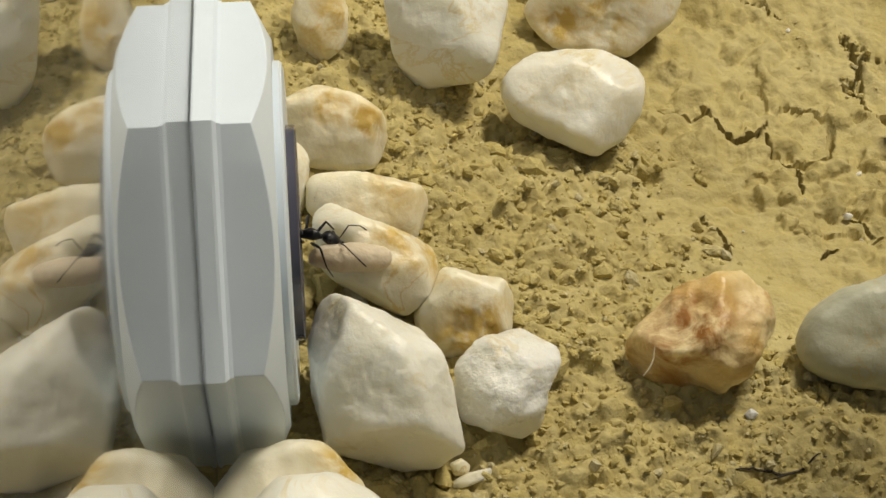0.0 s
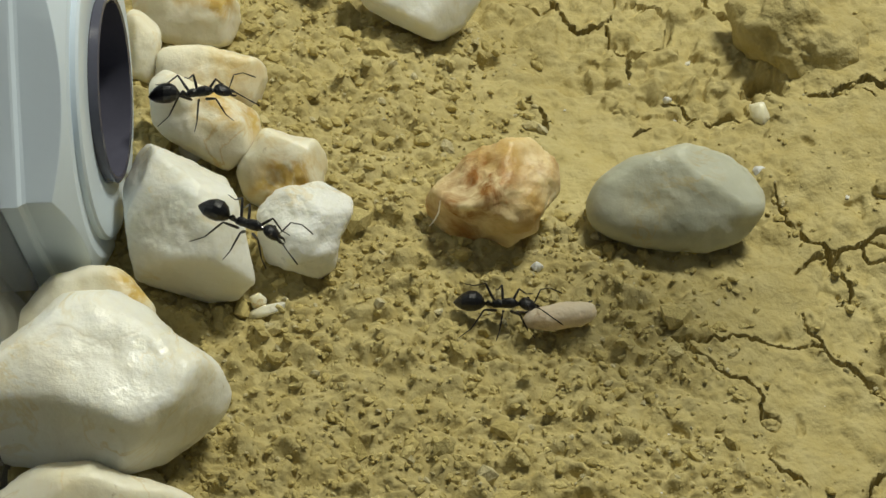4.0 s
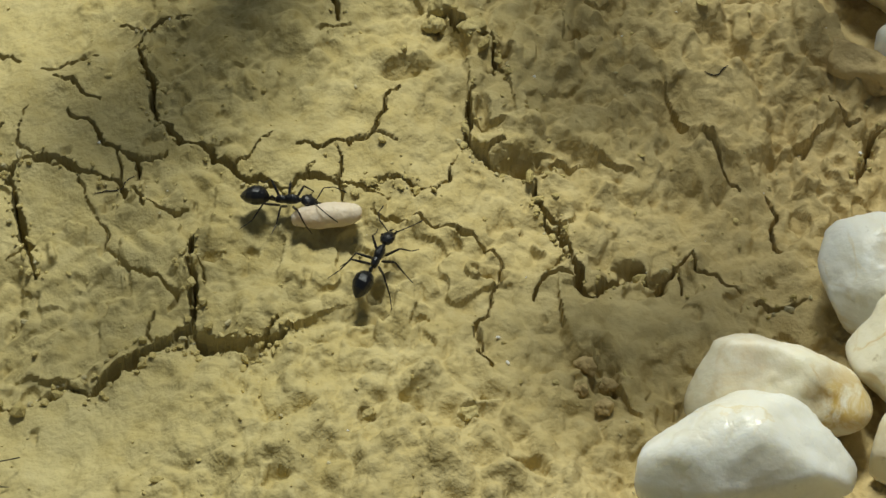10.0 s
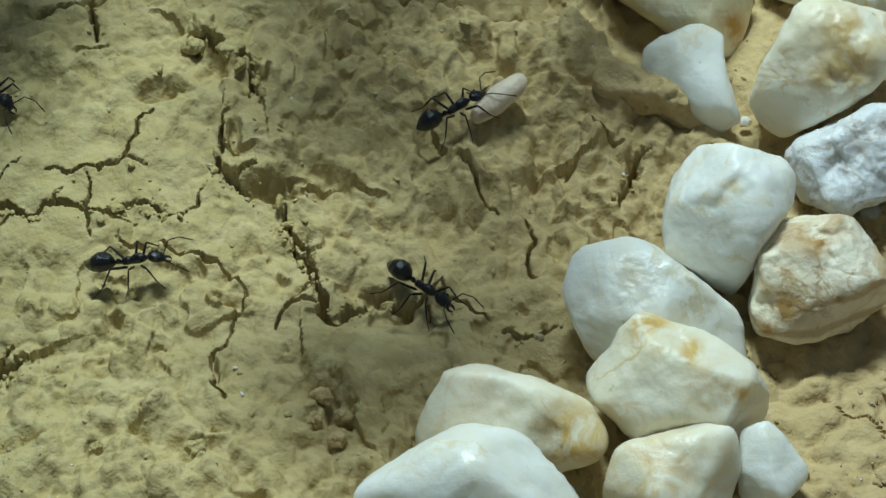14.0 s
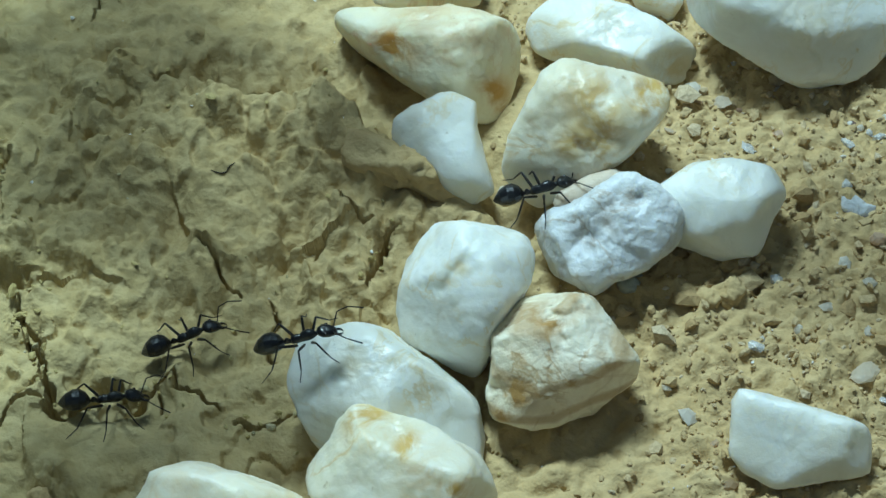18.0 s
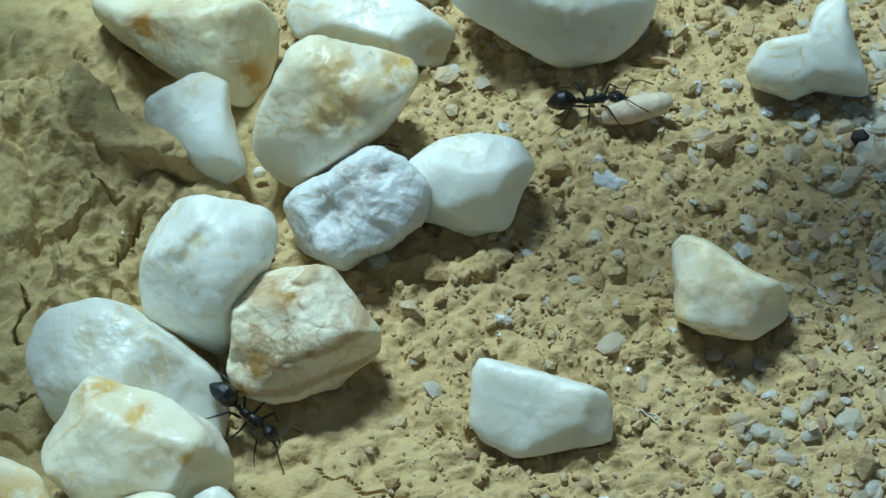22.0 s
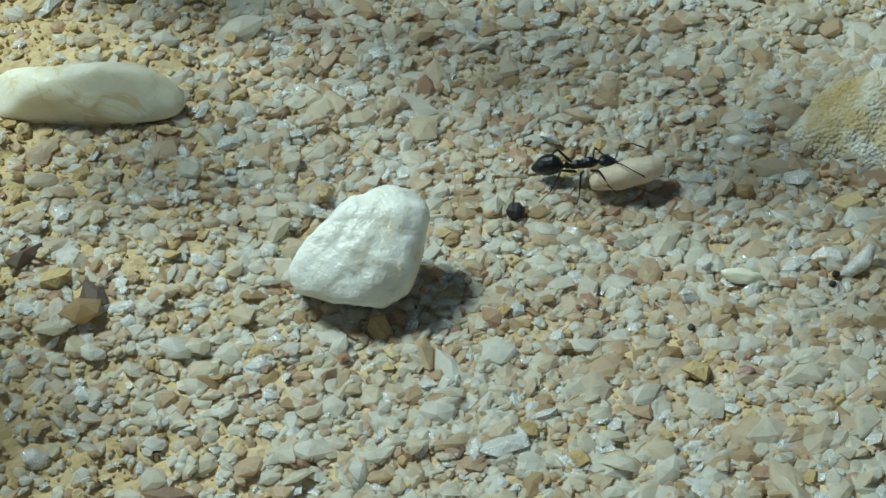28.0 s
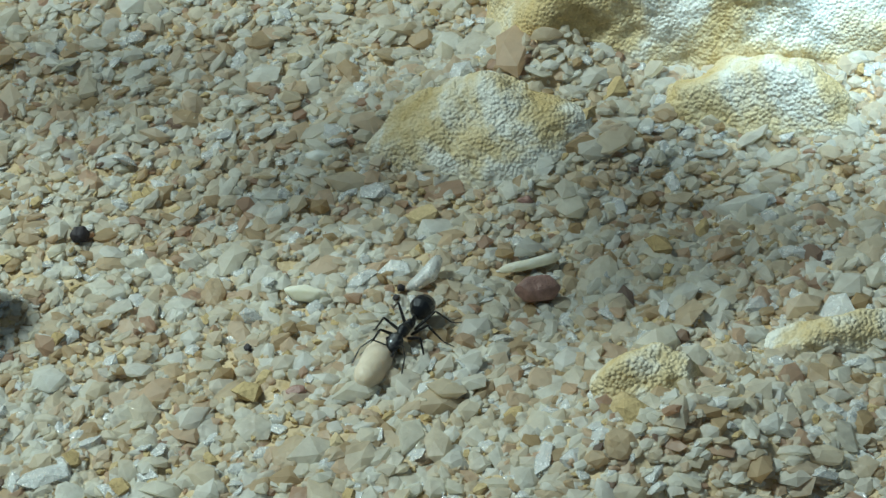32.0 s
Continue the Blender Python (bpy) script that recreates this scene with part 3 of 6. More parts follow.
crack(0.35, 1.5, (84.8, 6.5), (87.4, 5.0), (89.7, 3.6))
crack(0.3, 1.3, (75.4, 9.7), (75.9, 7.6), (77.2, 6.8))
crack(0.3, 1.3, (60.0, -25.6), (60.2, -27.3))
crack(0.4, 1.6, (40.9, 6.8), (42.7, 7.9))
crack(0.3, 1.4, (40.6, 23.7), (40.3, 20.7))


def side_cracks():
    """Thin crooked side cracks that leave the wider ones."""
    rnd = np.random.RandomState(77)
    for width, depth, p in list(CRACKS):
        long_ = np.linalg.norm(np.diff(p, axis=0), axis=1).sum()
        for _ in range(int(long_ / 9.0) if 0.4 < width else 0):
            k = rnd.randint(1, len(p) - 1)
            way = p[k + 1] - p[k - 1]
            turn = math.atan2(way[1], way[0]) + rnd.choice((-1, 1)) * rnd.uniform(0.7, 1.6)
            q = [p[k]]
            for _ in range(rnd.randint(2, 5)):
                turn += rnd.uniform(-0.6, 0.6)
                q.append(q[-1] + rnd.uniform(0.7, 1.5) * np.array([math.cos(turn), 0.8 * math.sin(turn)]))
            crack(rnd.uniform(0.06, 0.2), 1.0, *q)


side_cracks()
ledge(3, 6, (145.8, 15.8), (149.4, 15.2), (152.5, 15.1), (156.0, 15.3), (158.2, 13.4), (159.0, 11.7), (162.0, 12.1), (164.8, 11.1), (166.6, 8.6), (168.4, 6.9))
ledge(1, 4, (78.3, -2.6), (73.8, 0.1), (70.7, 3.4), (69.5, 8.1), (68.3, 13.4))
ledge(0.9, 4, (109.2, -19.8), (105.9, -21.5), (103.4, -21.0), (100.4, -19.3), (98.4, -19.9), (95.0, -22.0), (92.5, -23.7), (89.5, -23.1))
ledge(1.3, 5, (153.5, 2.3), (151.0, 1.2), (148.0, -0.7), (145.4, 0.1), (144.3, 2.1))
ledge(1, 4, (130.8, -2.5), (126.8, -2.9), (124.2, -2.0), (123.9, 1.9))
ledge(0.7, 4, (127.0, 4.8), (126.0, 7.8), (122.8, 10.8), (119.1, 13.0))
ledge(0.9, 4, (53.7, 12.9), (54.7, 17.1), (54.3, 20.9), (55.2, 26.5))
ledge(0.8, 4, (42.6, -18.2), (41.8, -15.8), (43.4, -14.3), (45.6, -12.8))
ledge(1.5, 4, (136.2, -23.9), (134.1, -21.8), (133.5, -19.5))
ledge(0.9, 4, (135.7, -1.6), (133.1, -0.3), (130.7, -0.7), (127.6, -0.1))


# Hollows in the clay: place, half width, half depth, how deep (mm).
HOLLOWS = [
    (49.0, -26.0, 1.0, 1.0, 2.2), (52.2, -35.0, 2.2, 0.9, 1.4), (41.0, -28.0, 0.9, 0.8, 1.2), (88.0, -24.0, 0.7, 0.6, 1.4), (80.0, -13.0, 0.9, 1.1, 1.8), (77.2, -16.0, 0.8, 0.9, 1.8),
    (60.0, -33.5, 1.2, 1.0, 0.8), (33.0, -36.0, 2.4, 1.2, 1.3), (32.0, -33.0, 0.9, 0.8, 1.0), (126.3, -14.2, 1.4, 1.0, 1.8), (141.2, -13.2, 1.0, 0.9, 2.4), (138.6, -12.2, 1.1, 0.8, 2.0),
    (128.6, -2.8, 2.8, 0.9, 2.2), (116.2, -16.2, 0.9, 0.9, 1.6), (136.0, -24.0, 1.9, 2.6, 2.2), (116.0, -29.0, 0.9, 0.8, 1.3), (125.0, -29.0, 1.2, 0.9, 1.5), (130.0, -34.0, 1.8, 0.9, 1.4),
    (117.5, 6.0, 2.0, 1.0, 1.5), (105.0, -12.2, 0.9, 0.7, 1.0), (127.0, 7.4, 0.9, 1.2, 2.2), (125.2, 1.2, 0.7, 1.4, 2.0), (161.0, 2.0, 0.8, 2.0, 2.4), (149.5, 17.0, 2.0, 0.8, 1.4),
    (32.0, 26.5, 0.9, 0.8, 1.3), (54.6, 13.6, 2.2, 2.0, 4.0), (14.5, 20.8, 1.6, 1.2, 1.4), (27.5, 17.0, 2.0, 1.0, 1.2), (19.0, 6.0, 1.4, 1.1, 1.2), (95.0, -1.0, 1.0, 0.7, 1.0),
]


def crumbly(x, y):
    """How far the clay has fallen to crumbs: left of the plates, and right of the stone row."""
    wave = 4 * np.sin(y * 0.21 + 1) + 3 * np.sin(y * 0.47 + x * 0.05)
    return np.maximum(1 - step(26, 42, x + 0.54 * y + wave), step(172, 186, x + 0.25 * y + wave))


def sandy(x, y):
    """How much quartz sand covers the clay."""
    wave = 5 * np.sin(y * 0.17) + 4 * np.sin(y * 0.39 + 2)
    return step(200, 254, x - 0.12 * y + wave)


def ground_height(x, y):
    p3 = np.stack([x, y, 0 * x], 1)
    z = swell(x, y)
    c, s = crumbly(x, y), sandy(x, y)
    lumpy = step(92, 110, x) * (1 - step(152, 165, x)) * (1 - step(-22, -13, y + 0.1 * (x - 120)))
    mound = np.exp(-((x - 146) / 19) ** 4 - ((y - 8) / 19) ** 4)
    bare = (1 - s) * (1 - 0.7 * c)
    patchy = step(-0.25, 0.35, rough(p3, 13, 14, 2))
    z = z + 0.6 * rough(p3, 11, 3, 2) + bare * (0.35 - 0.8 * abs(rough(p3, 6.5, 5, 2, 0.5)) + 0.85 * rough(p3, 3.6, 7, 2, 0.5) + 0.06 * rough(p3, 0.8, 8, 2))
    z = z + bare * patchy * (1.7 * abs(rough(p3, 2.8, 16, 2, 0.5)) + 0.28 * rough(p3, 1.1, 17, 2) - 0.25)
    knobs = bare * step(4, 14, y) * (1 - step(58, 75, x))
    z = z + knobs * (1.7 * abs(rough(p3, 3.2, 15, 3, 0.6)) - 0.4)
    rise = bare * step(-5, 8, y) * np.exp(-((x - 118) / 30) ** 2)
    z = z + rise * (2.0 * abs(rough(p3, 5.5, 9, 3, 0.55)) - 0.3)
    z = z + lumpy * (3.0 * abs(rough(p3, 4.2, 11, 2, 0.55)) + 0.9 * abs(rough(p3, 1.8, 12, 2, 0.55)) - 0.8)
    layer = 2.4 * rough(p3, 7, 19, 3, 0.6)
    flake = np.floor(layer) + step(0.75, 1.0, layer - np.floor(layer))
    z = z + np.maximum(mound, 0.5 * rise) * (0.9 * flake + 3.6 * abs(rough(p3, 6.8, 24, 3, 0.6)) + 0.9 * abs(rough(p3, 1.8, 22, 2, 0.6)) + 0.45 * rough(p3, 0.9, 20, 2) - 0.75)
    z = z + c * (1 - 0.6 * s) * (2.6 * abs(rough(p3, 2.7, 21, 3, 0.65)) + 0.5 * rough(p3, 4.5, 23, 2))
    for hx, hy, wide, deep, high in ((315, 17, 10, 7, 1.8), (284, 19, 4, 3.5, 0.7), (311, -20, 10, 6, 3.8), (321, 9, 9, 5, -1.8), (305, 24.5, 9, 4, 3.2), (312, 28, 4, 5, 3.0), (303, 3, 9, 7, -1.0)):
        z = z + s * high * np.exp(-(((x - hx) / wide) ** 2) - ((y - hy) / deep) ** 2)
    z = z + s * 0.35 * rough(p3, 1.2, 31, 2) + s * 0.6 * rough(p3, 16, 33, 2)
    bent = p3 + np.stack([0.9 * rough(p3, 1.7, 71, 2), 0.9 * rough(p3, 1.7, 74, 2), 0 * x], 1)
    dots = rough(bent, 2.6, 41, 2)
    z = z - (1 - c) * (1 - s) * 0.6 * step(0.5, 0.75, dots)
    torn = 0.55 * rough(p3, 1.4, 91, 3, 0.6)
    for hx, hy, wide, deep, low in HOLLOWS:
        k = np.nonzero((abs(x - hx) < 3 * wide) & (abs(y - hy) < 3 * deep))[0]
        q = np.hypot((x[k] - hx) / wide, (y[k] - hy) / deep) + 1.5 * torn[k]
        z[k] = z[k] - 0.8 * low * (1 - step(0.4, 1.15, q))
    hair = abs(rough(bent, 13, 72, 1))
    z = z - bare * (1 - c) * 1.2 * (1 - step(0.005, 0.011, hair)) * step(0.1, 0.2, rough(p3, 12, 73, 2))
    scale_ = 2.2 * rough(bent, 5.5, 81, 3, 0.6)
    chip = np.floor(scale_) + step(0.86, 1.0, scale_ - np.floor(scale_))
    worn_ = 0.1 + 0.9 * step(-0.05, 0.3, rough(p3, 15, 82, 2))
    z = z + bare * worn_ * (0.6 * chip + 1.2 * abs(rough(p3, 2.6, 83, 2, 0.5)) + 0.08 * rough(p3, 0.7, 84, 2))
    pits = rough(bent, 1.7, 43, 2)
    z = z - bare * 0.5 * step(0.5, 0.75, pits) * step(-0.2, 0.3, rough(p3, 12, 44, 1))
    nick = 0.22 * rough(p3, 0.5, 55, 2)
    jag = 0.42 * rough(p3, 1.1, 51, 3, 0.65)
    jag2, jag3 = 0.9 * rough(p3, 2.6, 52, 2), 0.9 * rough(p3, 2.6, 53, 2)
    for high, reach, pts in LEDGES:
        lo, hi = pts.min(0) - 2 * reach, pts.max(0) + 2 * reach
        k = np.nonzero((x > lo[0]) & (x < hi[0]) & (y > lo[1]) & (y < hi[1]))[0]
        q = np.stack([x[k] + jag2[k] * 0.7 + jag[k], y[k] + jag3[k] * 0.7 - jag[k]], 1)
        best, side = np.full(len(k), 99.0), np.zeros(len(k))
        for a, b in zip(pts[:-1], pts[1:]):
            e = b - a
            t = np.clip(((q - a) @ e) / (e @ e), 0, 1)
            off = q - a - t[:, None] * e
            d = np.linalg.norm(off, axis=1)
            side = np.where(d < best, np.sign(e[0] * off[:, 1] - e[1] * off[:, 0]), side)
            best = np.minimum(best, d)
        v = best * side
        edge = step(-0.3, 0.6 + 1.0 * jag3[k] ** 2, v)
        z[k] = z[k] + high * 0.55 * (1 - 2 * edge) * np.exp(-(best / reach) ** 2)
    for width, depth, pts in CRACKS:
        lo, hi = pts.min(0) - 3, pts.max(0) + 3
        k = np.nonzero((x > lo[0]) & (x < hi[0]) & (y > lo[1]) & (y < hi[1]))[0]
        q = np.stack([x[k] + jag2[k] * 0.2 + jag[k] * 0.3, y[k] + jag3[k] * 0.2 - jag[k] * 0.3], 1)
        best, along = np.full(len(k), 9.0), np.zeros(len(k))
        for n, (a, b) in enumerate(zip(pts[:-1], pts[1:])):
            e = b - a
            t = np.clip(((q - a) @ e) / (e @ e), 0, 1)
            d = np.linalg.norm(q - a - t[:, None] * e, axis=1)
            along = np.where(d < best, (n + t) / (len(pts) - 1), along)
            best = np.minimum(best, d)
        w = (0.02 + width * 0.21) * (0.06 + 0.94 * np.sin(np.pi * np.clip(along, 0.01, 0.99)) ** 0.6) * np.clip(1 + 1.3 * jag3[k] + 1.5 * jag[k], 0.3, 2.4)
        cut = 1 - step(w - 0.04, w + 0.07, best + nick[k] * np.clip(w / 0.15, 0.2, 1))
        deep = np.maximum(2.2, depth * (2.0 - 0.5 * min(width, 1.4)))
        z[k] = z[k] - cut * deep * (0.9 + 0.5 * jag[k]) + 0.06 * (1 - cut) * np.exp(-((best - w) / 0.8) ** 2)
    return z


LEAN_OVER, SWUNG = -8.5, -4.5
TURN = radians(SWUNG)
PANE_AT, PANE_N, PANE_T = np.array([-12.3, -15.0]), np.array([math.cos(TURN), math.sin(TURN)]), np.array([-math.sin(TURN), math.cos(TURN)])


def build_ground():
    xs = np.concatenate([[-160, -120, -90, -70, -56, -44, -36], np.arange(-30, 38, 0.3), np.arange(38, 174, 0.145), np.arange(174, 216, 0.3), np.arange(216, 346, 0.8), [349, 354, 362, 376, 400, 440, 500]])
    ys = np.concatenate([[-300, -220, -160, -110, -80, -66, -58], np.arange(-46, -36, 0.3), np.arange(-36, 20, 0.15), np.arange(20, 50, 0.28), [60, 64, 70, 80, 95, 120, 160, 220, 300]])
    gx, gy = np.meshgrid(xs, ys)
    x, y = gx.ravel(), gy.ravel()
    z = ground_height(x, y)
    z = np.where(abs(y) > 70, np.clip(z, -16, 16), z)
    n, m = len(xs), len(ys)
    a = (np.arange(m - 1)[:, None] * n + np.arange(n - 1)).ravel()
    f = np.stack([a, a + 1, a + n + 1, a + n], 1)
    inside = (x - PANE_AT[0]) * PANE_N[0] + (y - PANE_AT[1]) * PANE_N[1] > -1.2
    f = f[inside[f].all(1)]
    ob = new("ground", mesh_of("ground", np.stack([x, y, z], 1), f, CLAY, True, True))
    tagged(ob, "dry cracked ochre clay soil", "ground", kind="structure")
    return xs, ys, z.reshape(m, n)


GX, GY, GZ = build_ground()


def floor_at(x, y):
    """Height of the built ground (mm) at places x, y."""
    i = np.clip(np.searchsorted(GX, x) - 1, 0, len(GX) - 2)
    j = np.clip(np.searchsorted(GY, y) - 1, 0, len(GY) - 2)
    return (GZ[j, i] + GZ[j + 1, i + 1]) / 2


def scatter(name, label, mat, count, box, keep, size, flat, seed, sink=0.25, levels=0, jitter=0.26, smooth=False):
    """Loose grains, lying as they fell: one mesh of many small angular pieces."""
    rnd = np.random.RandomState(seed)
    if box:
        x, y = rnd.uniform(box[0], box[1], count), rnd.uniform(box[2], box[3], count)
        ok = rnd.rand(count) < keep(x, y)
        x, y = x[ok], y[ok]
    else:
        x, y = CRACK_X, CRACK_Y
    k = len(x)
    d, tri = ball(levels)
    r = size[0] * np.exp(rnd.normal(0, size[1], k))
    body = d[None] * (1 + rnd.uniform(-jitter, jitter, (k, len(d)))[..., None])
    body = body * np.stack([rnd.uniform(0.8, 1.5, k), rnd.uniform(0.65, 1.0, k), rnd.uniform(*flat, k)], 1)[:, None]
    turn, tip, side = rnd.uniform(0, 6.283, k), rnd.normal(0, 0.28, k), rnd.normal(0, 0.28, k)
    ct, st, cp, sp, cs, ss = np.cos(turn), np.sin(turn), np.cos(tip), np.sin(tip), np.cos(side), np.sin(side)
    bx, by, bz = body[..., 0], body[..., 1], body[..., 2]
    bx, bz = bx * cp[:, None] + bz * sp[:, None], bz * cp[:, None] - bx * sp[:, None]
    by, bz = by * cs[:, None] + bz * ss[:, None], bz * cs[:, None] - by * ss[:, None]
    bx, by = bx * ct[:, None] - by * st[:, None], bx * st[:, None] + by * ct[:, None]
    z = floor_at(x, y) + r * (np.mean(flat) - sink)
    v = np.stack([x[:, None] + bx * r[:, None], y[:, None] + by * r[:, None], z[:, None] + bz * r[:, None]], 2)
    f = (np.arange(k)[:, None, None] * len(d) + tri[None]).reshape(-1, 3)
    ob = new(name, mesh_of(name, v.reshape(-1, 3), f, mat, smooth))
    return tagged(ob, label, "grains", kind="stuff")


def right_of_pane(x, y):
    return ((x - PANE_AT[0]) * PANE_N[0] + (y - PANE_AT[1]) * PANE_N[1] > 0.6).astype(float)


scatter("clay_crumbs", "loose ochre clay crumbs on the ground", CRUMB, 27000, (-20, 50, -46, 45), lambda x, y: right_of_pane(x, y) * crumbly(x, y) * 0.6, (0.16, 0.65), (0.45, 0.85), 5, 0.4, 0, 0.36)


def dusty(x, y):
    """Where clay dust lies among the sand."""
    return step(-0.15, 0.35, rough(np.stack([x, y, 0 * x], 1), 15, 63, 2) + 0.55 - 1.0 * step(212, 272, x))


scatter("clay_crumbs", "fallen clay crumbs among sand grains", DUST, 44000, (168, 346, -46, 52), lambda x, y: crumbly(x, y) * np.maximum(0.75 - 0.5 * sandy(x, y), 0.8 * dusty(x, y)), (0.17, 0.62), (0.45, 0.85), 6, 0.35, 0, 0.36)
scatter("clay_crumbs", "sparse clay crumbs on cracked clay", CRUMB, 4500, (40, 175, -46, 45), lambda x, y: 0.2 + 0.8 * (rough(np.stack([x, y, 0 * x], 1), 9, 61, 2) > 0.2), (0.12, 0.55), (0.4, 0.8), 7)


def crumbs_in_cracks():
    """Crumbs broken from the edges of the wider cracks."""
    rnd = np.random.RandomState(12)
    xs, ys = [], []
    for width, depth, pts in CRACKS:
        if width < 0.65:
            continue
        for a, b in zip(pts[:-1], pts[1:]):
            n = int(np.linalg.norm(b - a) * 5 * width)
            t = rnd.rand(n)[:, None]
            q = a + (b - a) * t + rnd.normal(0, 0.22 + 0.35 * width, (n, 2))
            xs.append(q[:, 0]), ys.append(q[:, 1])
    return np.concatenate(xs), np.concatenate(ys)


CRACK_X, CRACK_Y = crumbs_in_cracks()
scatter("clay_crumbs", "crumbs broken from the crack edges", CRUMB, len(CRACK_X), None, None, (0.20, 0.5), (0.5, 0.95), 13)
scatter("quartz_sand", "coarse translucent quartz sand, cream and tan", SAND, 60000, (185, 346, -46, 50), lambda x, y: (0.03 + 0.97 * sandy(x, y) ** 1.2) * (1 - 0.65 * dusty(x, y)), (0.47, 0.42), (0.34, 0.62), 8, 0.36, 0, 0.32)
scatter("quartz_sand", "clear glassy quartz grains in the sand", CLEAR, 4000, (190, 346, -46, 50), lambda x, y: (0.05 + 0.9 * sandy(x, y)) * (1 - 0.5 * dusty(x, y)), (0.50, 0.35), (0.3, 0.55), 19, 0.15, 0, 0.3)
scatter("quartz_sand", "large quartz grains lying on finer sand", SAND, 4200, (190, 346, -46, 50), lambda x, y: (0.05 + 0.9 * sandy(x, y)) * (1 - 0.5 * dusty(x, y)), (0.62, 0.30), (0.3, 0.6), 9, 0.3, 1, 0.18)
scatter("quartz_chips", "tiny glinting quartz chips on clay", CHIP, 900, (20, 235, -46, 45), lambda x, y: 0.12 + 0.88 * step(170, 190, x), (0.12, 0.5), (0.3, 0.7), 10, 0.2, 0, 0.3)


# ---- stones ----
rock("stone", (-0.6, -14.7, 3.2), [(-4.9, 6.7), (-3.9, 7.2), (3.4, 4.4), (5.6, -3.3), (5.8, -4.6), (4.4, -6.6), (2.2, -6.7), (-4.1, -4.9), (-5.1, -0.1), (-5.3, 4.6)], 4.7, "white", 3, "large blocky white quartz stone beside the plastic nut", square=4, soft=0.05, facets=7, spots=((-4.6, 5.5, 0.8, 0.3),), dents=((-2.5, -0.7, 2.5, 0.4), (1.7, 5.1, 1.3, 0.3),))
rock("stone", (9.3, -12.3, 1.0), [(-4.9, 0.5), (-2.6, 3.2), (1.5, 4.2), (4.0, 3.0), (4.3, 1.6), (3.2, -0.6), (2.8, -3.3), (1.7, -4.2), (-3.0, -3.0), (-3.8, -0.8)], 3.6, "sugary", 4, "rough crystalline white quartz stone on loose clay", square=3, soft=0.05, facets=12, dents=((0.3, 1.3, 1.3, 0.5), (-2.4, 1.7, 1.1, 0.6), (1.6, -0.8, 1.1, 0.5), (-1.5, -1.7, 1.3, 0.4),))
rock("stone", (8.0, -4.3, 0.6), [(-4.5, 0.1), (-2.1, 3.9), (2.6, 3.1), (4.3, 1.1), (4.7, -0.7), (0.4, -2.7), (-2.3, -3.5), (-3.2, -3.3)], 3.1, "stained", 5, "white stone with tan hollow and honey stains", facets=8, spots=((0.4, -0.5, 2.0, 0.9), (-1.4, -1.6, 1.4, 0.8),), dents=((-1.0, -1.2, 1.4, 1),))
rock("stone", (0.8, -0.2, 3.1), [(-5.0, 3.3), (-3.7, 4.5), (-1.8, 3.4), (2.4, 1.9), (4.7, 0.9), (5.1, -0.9), (4.0, -3.3), (2.1, -4.5), (-0.2, -3.4), (-3.5, -1.7), (-4.8, -0.4)], 3.8, "stained", 6, "ivory quartz stone with ochre veins", square=3.2, soft=0.06, spots=((1.0, 1.3, 1.4, 0.8), (3.7, 0.2, 1.4, 0.8), (2.4, -0.5, 1.0, 0.6),), dents=((-1.2, 0.4, 1.1, 0.6), (2.1, 0.6, 0.8, 0.4),))
rock("stone", (1.9, 7.9, 1.5), [(-5.7, 2.8), (-0.9, 3.0), (4.4, 1.8), (5.4, -0.3), (5.5, -2.7), (1.7, -2.8), (-2.7, -2.0), (-5.8, -0.5)], 2.5, "stained", 7, "smooth translucent cream stone in the pile", facets=6, spots=((1.2, 0.9, 2.8, 0.45),), dents=((-0.2, 1.8, 1.9, 0.4),))
rock("stone", (-1.0, 16.7, 2.9), [(-5.4, 2.2), (-4.2, 2.8), (-1.1, 3.6), (1.9, 3.3), (4.9, 1.2), (5.3, -0.9), (4.3, -3.4), (1.1, -3.6), (-1.6, -3.4), (-4.8, -2.1)], 3.1, "stained", 8, "rounded cream stone with brown pits", facets=5, square=2.3, spots=((-0.2, 1.7, 1.4, 0.8), (2.7, 0.3, 1.2, 1),), dents=((2.7, 0.4, 0.9, 0.7), (-0.4, 1.2, 1.2, 0.5),))
rock("stone", (-5.0, 10.7, 2.5), [(-2.1, 2.7), (-0.4, 4.0), (1.2, 3.4), (1.8, 0.5), (1.7, -1.9), (0.1, -4.3), (-1.9, -3.4)], 1.6, "stained", 9, "small cream stone behind the plastic nut", facets=5)
rock("stone", (-8.9, -23.7, 0.3), [(-6.4, -2.5), (-5.5, 0.0), (-2.7, 3.4), (0.6, 4.5), (3.1, 4.3), (5.2, 2.5), (6.6, 0.9), (4.6, -2.8), (0.0, -4.5), (-5.3, -4.8)], 3.9, "stained", 10, "pale rounded stone with an orange corner", facets=7, spots=((4.2, 3.0, 1.4, 0.8),), dents=((1.0, 1.6, 1.6, 0.5),))
rock("stone", (-6.3, -32.4, 1.9), [(-11.1, -1.2), (-8.6, 2.5), (-3.5, 6.8), (0.5, 7.4), (3.2, 6.1), (5.1, 3.7), (8.3, 1.8), (10.2, -1.1), (8.5, -4.1), (5.0, -6.3), (-1.6, -7.6), (-8.7, -6.5)], 6.4, "white", 11, "pale yellowish angular stone in front of the pile", facets=8, square=3)
